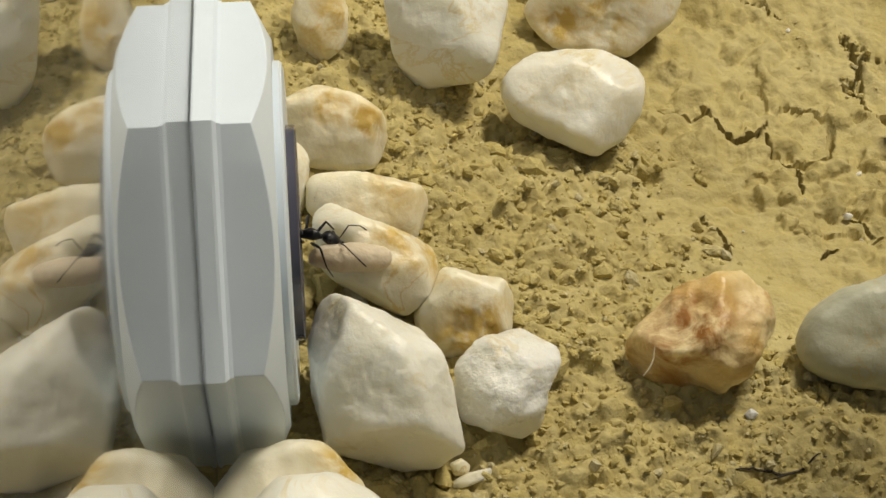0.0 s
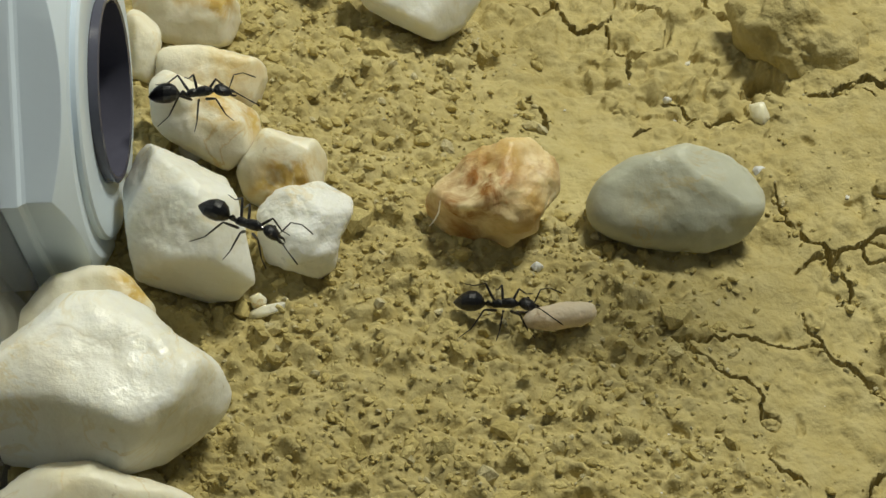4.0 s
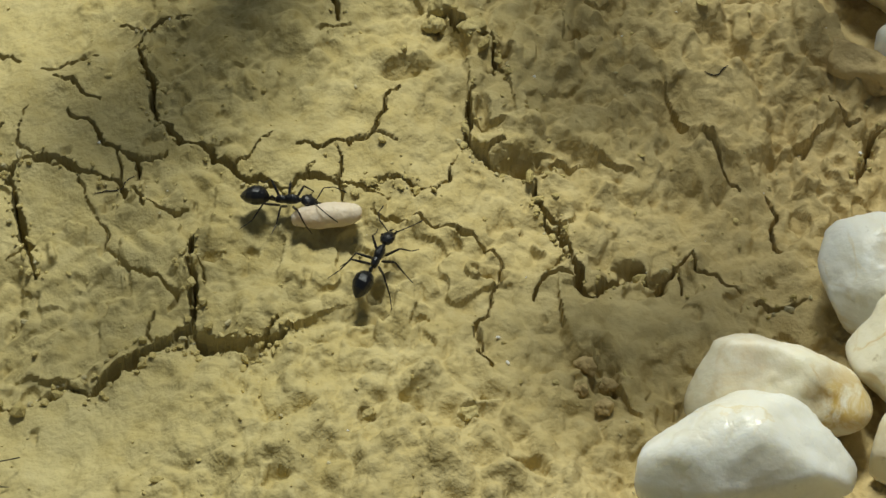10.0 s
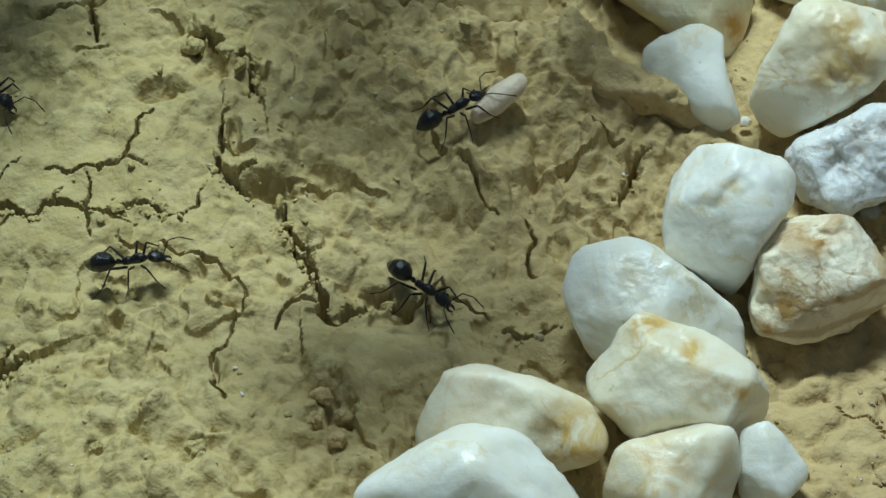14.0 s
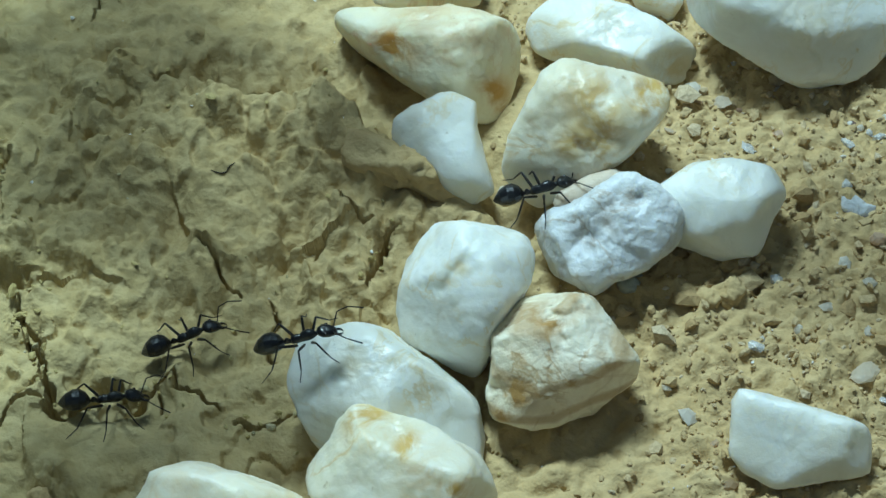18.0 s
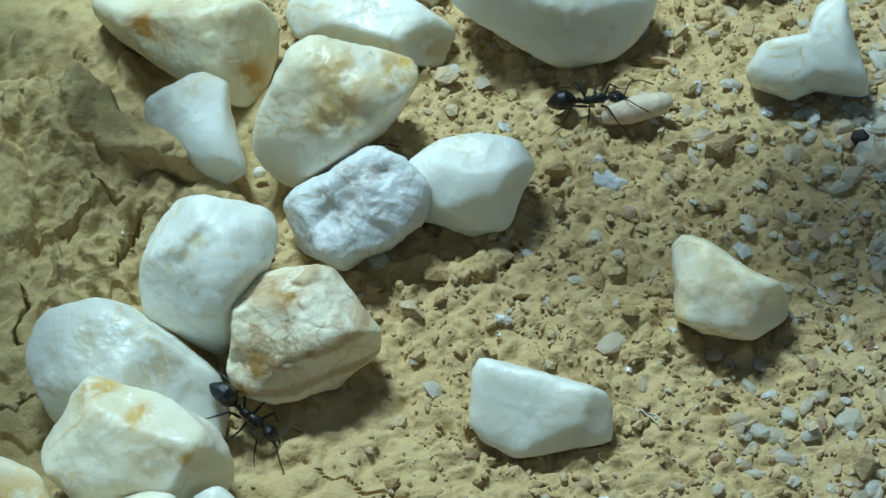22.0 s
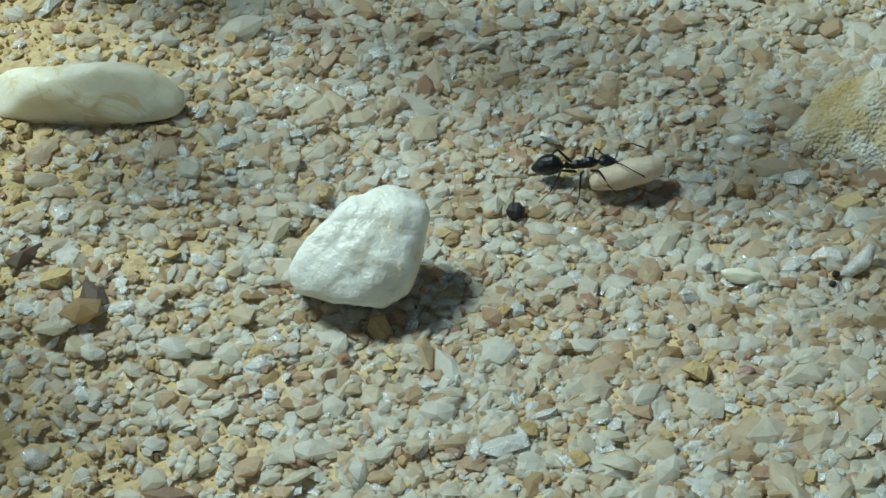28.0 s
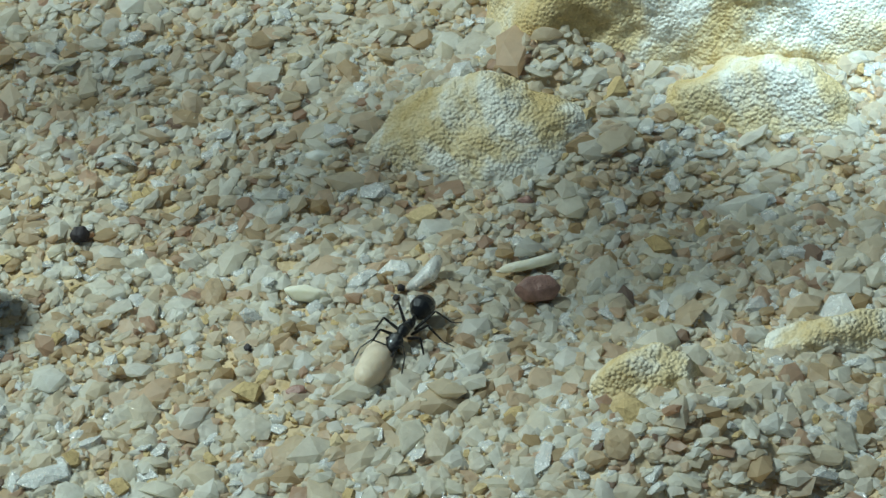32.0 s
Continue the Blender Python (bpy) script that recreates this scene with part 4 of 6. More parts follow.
rock("stone", (-7.2, -41.4, -3.3), [(-9.3, -0.1), (-4.3, 3.5), (0.0, 4.1), (3.1, 2.9), (7.5, 1.7), (8.9, -0.5), (6.4, -3.2), (-1.4, -4.3), (-8.3, -3.6)], 3.6, "stained", 12, "low pale stone half buried in loose clay", facets=6)
rock("stone", (21.0, 21.8, 2.4), [(-6.7, 1.4), (-5.5, 3.9), (-0.7, 4.7), (3.9, 4.6), (6.3, 2.7), (6.0, -0.8), (4.5, -3.5), (1.5, -5.1), (-2.1, -3.9), (-4.7, -2.2)], 4.2, "white", 13, "cream faceted quartz stone on clay", facets=9, square=3, spots=((1.4, 2.6, 3.6, 0.25),), dents=((-2.6, -1.0, 2.0, 0.5),))
rock("stone", (26.5, 36.0, 2.7), [(-6.1, 4.2), (5.8, 5.1), (7.7, 2.0), (6.9, -1.1), (2.6, -4.4), (-3.3, -4.3), (-7.1, -3.6), (-7.4, 0.5)], 4.0, "stained", 14, "cream stone with brown pitted hollows", facets=6, spots=((-4.2, -1.7, 1.5, 1), (-0.1, -1.1, 2.7, 0.7), (2.0, -0.2, 1.6, 0.5),), dents=((-4.2, -1.7, 1.2, 1), (-0.1, -1.4, 1.9, 0.7),))
rock("stone", (9.7, 28.1, 6.0), [(-4.0, 6.3), (4.6, 6.1), (5.9, 2.2), (4.7, -3.3), (3.7, -5.1), (-0.9, -5.9), (-3.2, -4.0), (-5.7, -1.2), (-5.5, 2.8)], 4.9, "white", 15, "greyish white angular stone", facets=9, square=3)
rock("stone", (-0.3, 31.1, 4.2), [(-1.4, 4.4), (1.6, 4.5), (2.4, 1.0), (2.4, -2.0), (0.4, -4.5), (-1.6, -3.1), (-2.6, -0.1)], 2.1, "stained", 16, "small cream stone with an orange stain", facets=6, spots=((0.6, -0.5, 1.8, 0.8),))
rock("stone", (26.5, -7.2, 1.4), [(-6.9, -1.8), (-5.3, 1.0), (-2.3, 3.7), (0.1, 5.1), (3.2, 5.2), (6.0, 3.8), (6.6, 2.3), (5.7, 0.3), (4.2, -1.1), (3.5, -3.4), (0.5, -4.9), (-2.5, -4.6), (-4.3, -3.5), (-6.1, -3.3)], 4.3, "orange", 17, "rusty orange and white lumpy quartz stone", facets=6, square=2.4, spots=((-1.7, 0.7, 2.3, 0.8), (-3.6, -1.4, 1.5, 0.7), (5.3, 2.5, 1.3, 0.5),), dents=((4.0, 0.4, 1.0, 1.6), (1.3, 0.3, 0.7, 0.5), (-3.7, 0.1, 1.0, 0.6), (0.4, -1.2, 1.0, 0.5), (-5.4, -2.2, 0.8, 0.8), (-1.8, 2.7, 1.1, 0.5),))
rock("stone", (42.8, -5.6, 0.3), [(-8.1, -1.1), (-7.2, 1.7), (-4.1, 3.7), (0.7, 5.2), (5.7, 4.4), (7.9, 2.1), (8.0, -1.0), (6.1, -3.9), (3.0, -4.8), (-3.3, -4.5), (-7.5, -3.2)], 3.0, "grey", 18, "smooth grey translucent flint pebble on cracked clay", facets=2, square=2.8, spots=((-2.9, -0.6, 1.3, 0.6),), dents=((-2.9, -0.6, 1.1, 0.4), (4.9, -0.1, 1.6, 0.3), (5.5, -3.4, 1.8, 1.6),))
rock("stone", (150.8, -26.6, -0.4), [(-7.4, 2.6), (-6.0, 4.1), (-2.3, 4.6), (2.4, 3.3), (6.7, 1.6), (8.1, -1.2), (7.7, -3.1), (2.6, -4.6), (-4.4, -4.8), (-8.0, -2.6)], 4.0, "stained", 19, "pale cream stone with brown tint", facets=6, square=2.8, spots=((5.3, -1.3, 2.3, 0.8), (-4.5, 1.8, 2.8, 0.35),), dents=((4.4, -0.8, 1.4, 0.8), (-0.8, 1.9, 1.4, 0.5),))
rock("stone", (147.4, -35.1, 0.1), [(-11.4, -2.5), (-9.6, 0.1), (-2.9, 4.4), (-0.2, 5.4), (3.9, 5.0), (9.9, 2.4), (10.2, 0.6), (9.1, -2.6), (4.7, -5.5), (-8.1, -5.9)], 4.8, "white", 20, "large bluish white stone at the edge of the clay", facets=8, square=2.8)
rock("stone", (163.9, -30.7, -2.2), [(-6.1, 0.3), (-5.0, 2.2), (2.8, 4.4), (5.5, 4.1), (5.8, 0.6), (4.8, -2.7), (-1.1, -4.7), (-5.8, -3.0)], 3.9, "stained", 21, "white stone with tan crust", facets=7, spots=((-1.7, 0.4, 2.8, 0.45), (3.3, 2.4, 0.9, 0.4),), dents=((0.1, 0.9, 1.4, 0.4),))
rock("stone", (172.5, -29.2, -3.1), [(-2.9, 3.3), (-0.6, 4.3), (1.7, 2.0), (2.7, 0.2), (2.6, -2.1), (-0.4, -4.6), (-2.8, -2.3)], 2.4, "white", 22, "small white stone wedged under the pile", facets=7)
rock("stone", (162.4, -14.2, 0.8), [(-8.4, 3.4), (-6.4, 5.3), (-2.7, 6.1), (0.1, 5.3), (4.3, 2.5), (8.0, -0.7), (8.4, -3.9), (8.0, -6.3), (1.0, -5.9), (-5.6, -4.5), (-7.9, -0.3)], 5.3, "white", 23, "long smooth white stone leaning on others", facets=6, square=2.7, spots=((-1.8, 2.5, 0.7, 0.3), (-0.4, 0.7, 0.7, 0.3), (2.0, -0.7, 0.8, 0.3),), dents=((-6.5, -0.8, 1.2, 0.5),))
rock("stone", (164.3, -22.3, 0.9), [(-8.3, -0.1), (-5.0, 2.8), (-4.6, 5.2), (-2.3, 5.7), (2.5, 3.9), (6.3, 1.2), (8.7, -3.0), (7.4, -5.2), (3.2, -4.8), (-3.4, -5.5), (-6.8, -2.5)], 4.7, "stained", 24, "ivory stone with orange pitted tip, on the pile", facets=9, spots=((-2.2, 4.3, 1.4, 0.8), (1.3, 2.1, 0.7, 1), (-4.2, 5.4, 0.7, 0.8), (3.5, -0.8, 1.9, 0.4), (5.2, -1.2, 0.7, 0.7),), dents=((1.3, 2.1, 0.6, 0.4), (-1.5, 4.1, 0.8, 0.5), (-0.3, 2.9, 0.9, 0.5), (3.5, -1.2, 1.4, 0.5),))
rock("stone", (169.1, -6.6, 4.4), [(-5.6, 0.6), (-5.1, 3.4), (-2.7, 6.2), (0.1, 6.5), (4.8, 5.3), (5.7, 3.6), (5.9, 0.1), (3.3, -2.7), (2.1, -5.1), (0.5, -7.4), (-5.2, -3.7), (-5.7, -1.3)], 5.0, "white", 25, "white wedge-shaped stone with a shallow groove", facets=8, square=3.4, soft=0.06, spots=((0.1, 2.7, 0.5, 0.45), (-0.8, 1.6, 0.4, 0.4), (-4.5, -4.1, 1.4, 0.3),), dents=((0.6, 3.5, 0.5, 0.3), (0.2, 2.9, 0.5, 0.35), (-0.3, 2.4, 0.5, 0.35), (-0.8, 1.8, 0.5, 0.35), (-1.2, 1.2, 0.5, 0.3), (-1.7, 0.7, 0.5, 0.25),))
rock("stone", (177.0, -11.1, 1.8), [(-6.3, -2.8), (-5.6, 0.0), (-5.8, 3.3), (-4.4, 4.7), (1.2, 5.5), (3.0, 5.1), (4.9, 2.4), (6.9, 0.0), (6.2, -1.8), (2.5, -4.9), (-1.7, -5.7), (-5.4, -4.9)], 4.8, "banded", 26, "cream stone with brown bands and a pit", facets=7, square=3, soft=0.07, spots=((-0.4, 3.5, 1.0, 0.9), (-3.3, -2.3, 1.2, 0.9), (-3.5, -0.4, 1.2, 0.5), (1.4, -1.7, 0.4, 1), (-4.7, -4.2, 0.7, 0.8), (0.2, 0.0, 3.2, 0.25), (3.9, 1.0, 1.4, 0.3), (2.1, 5.1, 1.2, 0.6),), dents=((-0.2, 3.4, 0.9, 1.6), (1.6, 4.1, 0.6, 0.8), (-4.2, 1.4, 0.9, 0.6), (-5.4, -2.3, 0.7, 0.9), (-2.5, 2.8, 0.9, 0.4),))
rock("stone", (180.5, 1.2, 4.7), [(-6.8, 0.2), (-5.5, 1.6), (-1.7, 3.1), (2.2, 5.3), (4.3, 4.2), (6.7, 1.6), (6.9, -0.3), (4.0, -3.2), (-0.8, -5.5), (-4.4, -4.1), (-6.0, -1.7)], 4.6, "crystal", 27, "rough bluish crystalline quartz stone", facets=14, square=3, soft=0.05, spots=((2.5, 3.0, 0.6, 1), (0.5, 1.4, 1.2, 0.4), (-1.7, -0.5, 0.7, 0.4),), dents=((-1.7, -0.8, 1.0, 1.3), (0.2, 0.9, 1.4, 0.9), (2.6, 2.5, 0.6, 0.9), (2.6, -2.2, 0.9, 0.6), (-3.6, 0.7, 1.0, 0.4), (0.9, -0.8, 1.0, 0.4),))
rock("stone", (190.2, 4.2, 4.2), [(-5.6, 1.8), (-2.4, 4.0), (0.9, 4.3), (4.3, 3.7), (5.5, 1.5), (5.2, -2.1), (3.8, -4.0), (-0.5, -4.4), (-3.9, -3.7), (-5.8, -1.1)], 3.7, "white", 28, "smooth white egg-like stone", facets=5, square=2.8)
rock("stone", (166.3, 9.4, 7.1), [(-4.9, 2.5), (-3.0, 4.9), (-0.5, 5.5), (2.7, 3.9), (2.9, 1.2), (3.9, -2.3), (4.6, -5.0), (2.9, -5.5), (-0.1, -4.0), (-2.1, -1.7), (-4.6, 0.0)], 2.9, "white", 29, "flat white stone with a chipped corner", facets=6, soft=0.05)
rock("stone", (178.7, 9.5, 8.7), [(-7.5, -3.6), (-6.5, 0.8), (-4.0, 5.2), (-2.0, 6.4), (2.8, 5.1), (7.2, 3.9), (7.8, 2.6), (6.7, 1.2), (3.8, -2.2), (-0.6, -5.1), (-4.1, -6.8), (-6.5, -5.5)], 5.6, "stained", 30, "triangular white stone with tan rough patches", facets=7, square=3, soft=0.06, spots=((0.9, 2.2, 2.2, 0.55), (5.5, 2.9, 1.4, 0.9), (0.9, -0.2, 1.9, 0.65), (-1.1, -1.4, 1.1, 0.7),), dents=((0.9, 2.2, 2.2, 0.7), (5.7, 2.9, 1.3, 0.6), (0.4, -0.3, 1.5, 0.7),))
rock("stone", (164.8, 18.9, 9.2), [(-9.7, 3.6), (-8.9, 4.8), (-2.7, 4.6), (1.4, 4.9), (6.9, 3.3), (9.2, 1.3), (8.7, -1.2), (6.4, -5.5), (3.8, -6.0), (-0.7, -3.6), (-3.8, -1.6), (-8.4, 1.3)], 4.6, "yellow", 31, "long yellowish white stone with brown stain", facets=8, square=2.6, soft=0.07, spots=((-3.5, 0.7, 1.4, 1), (5.4, -3.0, 0.9, 0.8), (6.4, -4.5, 0.8, 0.7), (-0.7, 3.9, 2.0, 0.3), (2.9, 2.4, 2.0, 0.25),), dents=((3.9, 0.8, 1.5, 0.4), (-1.7, 2.4, 1.5, 0.3),))
rock("stone", (180.6, 22.7, 7.9), [(-8.2, 1.5), (-6.1, 4.1), (-1.5, 4.5), (3.6, 2.1), (7.6, -0.7), (8.1, -2.0), (6.6, -4.3), (2.0, -3.7), (-4.6, -2.1), (-7.4, -1.0)], 3.7, "white", 32, "white stone with grey shaded foot", facets=7, square=2.8, spots=((5.6, -2.7, 1.5, 0.6), (-4.6, 1.0, 1.5, 0.25),), dents=((-0.5, 0.9, 1.5, 0.4),))
rock("stone", (196.9, 23.2, 9.5), [(-10.0, 2.1), (-9.5, 4.7), (-5.0, 6.6), (4.1, 5.9), (8.0, 3.3), (9.6, 0.3), (8.0, -3.2), (5.5, -5.2), (1.0, -6.4), (-3.5, -5.8), (-7.0, -3.5)], 5.5, "white", 33, "large white rounded stone at the back", facets=7, square=2.8, spots=((1.1, -1.0, 3.0, 0.15),), dents=((-4.4, -1.8, 2.5, 0.4), (4.0, -3.7, 2.0, 0.4),))
rock("stone", (204.0, 25.1, 5.0), [(-1.3, 0.9), (0.3, 2.1), (1.7, 1.2), (1.3, -1.0), (-0.4, -2.0), (-1.6, -1.4)], 1.4, "white", 34, "small white pebble beside a large stone", facets=5)
rock("stone", (163.4, 29.2, 9.3), [(-7.6, 1.3), (-0.2, 2.3), (6.6, 1.1), (7.0, -1.2), (1.9, -2.2), (-6.1, -1.6)], 1.9, "yellow", 35, "yellowish stone at the back", facets=6)
rock("stone", (184.2, 31.0, 6.8), [(-3.3, 2.3), (2.0, 2.8), (2.8, -0.9), (1.4, -2.7), (-1.7, -1.6)], 2.3, "white", 36, "white stone at the back of the pile", facets=6)
rock("stone", (196.0, -16.9, -1.8), [(-5.2, 3.1), (-4.5, 4.4), (0.4, 3.1), (6.4, 1.3), (6.0, -2.6), (3.8, -3.1), (-1.6, -3.9), (-4.3, -2.5), (-5.4, -0.9)], 1.7, "white", 37, "flat bluish white stone slab", facets=3, square=5, soft=0.03)
rock("stone", (211.5, -6.4, 1.2), [(-4.4, 3.5), (-3.5, 4.5), (-1.7, 4.1), (2.3, 1.4), (5.4, -0.0), (5.1, -3.2), (3.0, -4.5), (-2.0, -3.6), (-4.4, -2.4), (-4.1, 0.3)], 3.8, "stained", 38, "ivory angular stone on sandy clay", facets=8, square=3.2, soft=0.05, spots=((0.9, 0.6, 2.7, 0.35), (-3.7, -2.0, 0.6, 0.8), (-1.7, 3.0, 1.4, 0.3),), dents=((-3.5, -0.6, 0.9, 0.6), (3.6, -1.3, 0.9, 0.4),))
rock("stone", (219.6, 17.3, 7.2), [(-5.9, -1.4), (-4.2, 1.1), (-0.4, 1.6), (0.5, 4.1), (2.2, 4.8), (3.2, 4.1), (3.7, 1.0), (4.8, -2.3), (4.7, -3.9), (2.4, -3.7), (0.1, -3.3), (-1.9, -4.2), (-5.1, -2.8)], 3.8, "white", 39, "white bone-shaped stone with an upright tip", facets=3, square=2.5, soft=0.06)
rock("stone", (258.8, 7.3, 3.5), [(-6.0, -1.0), (-4.2, 1.3), (-0.3, 4.1), (2.4, 4.6), (4.9, 4.2), (5.5, 2.2), (4.9, -0.4), (3.0, -3.9), (0.7, -4.9), (-2.4, -4.0), (-5.4, -2.6)], 4.1, "sugary", 40, "lumpy white stone on quartz sand", facets=9, square=3, soft=0.06, spots=((2.1, 1.0, 0.8, 0.25), (0.5, -1.8, 0.9, 0.2),), dents=((1.9, 1.2, 1.0, 0.6), (0.6, -0.5, 1.3, 0.6), (3.1, -0.7, 1.1, 0.4), (-2.9, -0.2, 1.3, 0.4),))
rock("stone", (213.7, 30.4, 8.0), [(-4.7, 1.1), (-2.9, 3.8), (3.4, 3.2), (4.8, -0.3), (4.4, -2.2), (1.9, -3.2), (-3.0, -2.8), (-4.7, -1.6)], 3.0, "white", 41, "white stone on sand at the back", facets=6)
rock("stone", (236.9, 29.0, 7.0), [(-9.3, 0.5), (-7.6, 3.3), (4.6, 2.6), (9.1, -0.7), (8.0, -2.8), (1.1, -2.8), (-5.6, -1.3)], 2.6, "stained", 42, "long cream stone on sand at the back", facets=6)
rock("boulder", (329.0, 36.0, 0.0), [(-21.5, -12.0), (-22.5, -3.0), (-21.0, 6.0), (-15.0, 13.0), (5.0, 16.0), (20.0, 10.0), (23.0, -3.0), (20.0, -15.0), (8.0, -16.5), (-12.0, -14.0)], 14.0, "sandstone", 43, "large pale porous sandstone boulder in sand", facets=4, square=3, soft=0.05)
rock("boulder", (302.8, 19.6, -3.0), [(-11.0, 0.5), (-9.0, 3.5), (-3.0, 5.4), (2.0, 6.0), (8.0, 5.0), (11.5, 1.5), (10.5, -2.5), (6.5, -7.0), (1.0, -9.5), (-4.0, -8.5), (-8.0, -4.5)], 4.2, "sandstone", 44, "half-buried sandstone lump, yellow and white", facets=5, square=3, soft=0.05)
rock("boulder", (325.6, 16.5, -4.2), [(-8.0, 1.5), (-6.0, 5.0), (-0.5, 6.3), (5.5, 5.0), (8.5, 0.5), (7.5, -5.0), (1.9, -7.0), (-4.5, -6.5), (-8.0, -3.0)], 5.0, "sandstone", 45, "yellow porous sandstone lump in sand", facets=3, soft=0.06)
rock("boulder", (310.8, -14.6, -1.7), [(-4.5, 1.1), (-2.6, 2.7), (1.1, 2.8), (3.3, 1.2), (4.7, -1.1), (2.9, -2.7), (-0.8, -2.9), (-4.5, -0.9)], 2.4, "sandstone", 46, "small yellow sandstone lump half buried in sand", facets=5)
rock("boulder", (326.1, -10.5, -4.2), [(-7.2, 0.9), (-4.1, 1.8), (1.0, 2.0), (5.1, 1.5), (7.0, -1.4), (3.3, -3.2), (-4.7, -1.2)], 2.2, "sandstone", 47, "yellow sandstone edge under loose sand", facets=5)
rock("clay_clod", (58.4, 18.2, 1.2), [(-6.2, 3.8), (-0.2, 5.6), (5.6, 4.2), (6.2, -1.6), (3.1, -5.2), (-1.4, -5.0), (-4.9, -2.2)], 4.6, "clay", 103, "yellow clay clod beside a deep hollow", facets=6)
rock("clay_clod", (-5.2, -1.3, -0.08), [(-1.3, -0.6), (-0.8, 1.2), (0.6, 2.0), (1.4, 0.6), (0.7, -1.5), (-1.0, -1.9)], 1.2, "clay", 104, "small crumbly clay clod at the tube mouth", facets=5)
rock("pebble", (-0.4, -0.5, -0.47), [(-1.2, 0.4), (-0.0, 1.0), (1.2, 0.1), (0.8, -0.9), (-0.6, -0.7)], 0.8, "stained", 105, "small cream pebble between larger stones", facets=4)
rock("pebble", (5.7, -17.2, -2.85), [(-0.8, 0.3), (0.0, 0.7), (0.7, 0.2), (0.6, -0.6), (-0.5, -0.7)], 0.6, "yellow", 106, "tiny translucent pebble on loose clay", facets=4)
rock("seed", (53.1, 8.4, -0.63), [(-1.1, 1.0), (0.3, 1.3), (1.1, -0.3), (0.4, -1.3), (-0.6, -0.6)], 0.9, "yellow", 107, "pale oval seed husk on clay", facets=3)
rock("flake", (6.5, -18.2, -3.00), [(-1.8, -0.3), (-0.4, 0.4), (1.9, 0.9), (1.8, 0.2), (-0.1, -0.5), (-1.5, -0.9)], 0.5, "yellow", 108, "flat tan flake on loose clay", facets=3)
rock("flake", (202.0, 7.2, 1.64), [(-2.2, 1.0), (-0.5, 1.2), (0.7, 0.2), (2.1, -0.1), (1.6, -1.0), (-0.1, -1.1), (-1.7, -0.4)], 0.7, "crystal", 109, "broken clear quartz flake on sand", facets=5)
rock("flake", (232.1, -4.6, -2.72), [(-1.2, 0.8), (0.1, 1.0), (1.2, 0.1), (1.0, -0.9), (-0.0, -1.0), (-0.8, -0.1)], 0.7, "clear", 110, "curved white quartz flake", facets=4)
rock("flake", (264.0, 2.9, -2.06), [(-1.3, 0.4), (0.3, 0.8), (1.3, -0.1), (0.6, -0.8), (-0.9, -0.5)], 0.6, "clear", 111, "thin clear quartz flake on sand", facets=4)
rock("flake", (249.6, 1.1, -1.72), [(-1.3, 0.2), (0.3, 1.0), (1.3, 0.2), (0.8, -0.9), (-1.0, -0.8)], 0.7, "clear", 112, "frosted quartz flake on sand", facets=4)
rock("flake", (297.0, 4.2, -2.70), [(-1.9, -0.9), (-0.4, 0.2), (1.2, 1.4), (1.7, 0.9), (0.8, -0.6), (-0.9, -1.3)], 0.8, "clear", 113, "long grey-white quartz splinter", facets=3)
rock("flake", (305.1, 4.1, -3.49), [(-2.9, 0.2), (-0.2, 0.3), (2.9, 0.5), (2.9, -0.3), (-0.4, -0.5), (-2.6, -0.4)], 0.8, "stained", 114, "long yellowish quartz splinter in sand", facets=3)
rock("flake", (291.0, 20.9, -1.92), [(-1.5, 0.5), (0.2, 0.7), (1.4, 0.1), (0.9, -0.7), (-0.7, -0.6)], 0.8, "white", 115, "white quartz flake on sand", facets=4)
rock("flake", (287.9, 4.5, -2.75), [(-1.9, 0.8), (0.1, 0.7), (1.8, -0.3), (1.3, -0.9), (-1.0, -0.4)], 0.7, "stained", 116, "amber quartz flake on sand", facets=4)
rock("red_grain", (305.1, 0.2, -2.94), [(-2.0, 0.2), (-0.8, 1.0), (1.1, 0.9), (1.9, -0.1), (1.2, -1.1), (-1.1, -0.9)], 0.9, "red", 117, "dull red mineral grain in sand", facets=6)
rock("red_grain", (291.5, -14.5, -2.63), [(-1.3, 0.3), (-0.1, 0.6), (1.1, 0.1), (1.1, -0.5), (-0.6, -0.4)], 0.5, "red", 118, "small reddish grain in sand", facets=5)
rock("red_grain", (306.2, 11.5, -3.19), [(-0.8, 0.3), (0.3, 0.5), (0.7, -0.2), (0.1, -0.6)], 0.5, "red", 119, "rusty grain beside sandstone", facets=4)
rock("dark_seed", (223.4, 10.5, 3.00), [(-0.84, 0.05), (-0.51, 0.66), (0.29, 0.78), (0.83, 0.13), (0.63, -0.64), (-0.32, -0.83)], 0.7, "seed", 120, "round dark seed on sand", facets=2)
rock("dark_seed", (271.2, 14.3, -0.42), [(-0.82, 0.05), (-0.40, 0.63), (0.44, 0.60), (0.85, -0.05), (0.43, -0.67), (-0.60, -0.58)], 0.6, "seed", 121, "round dark seed on sand", facets=2)
rock("dark_seed", (250.6, -13.9, -4.77), [(-0.75, 0.49), (-0.12, 0.86), (0.77, -0.15), (0.50, -0.81), (-0.42, -0.61)], 0.6, "seed", 122, "dark angular grain on sand", facets=4)
rock("dark_seed", (240.8, -5.1, -2.98), [(-1.01, 0.13), (-0.10, 0.40), (0.98, 0.09), (0.84, -0.43), (-0.60, -0.30)], 0.4, "seed", 123, "small dark grain on sand", facets=3)
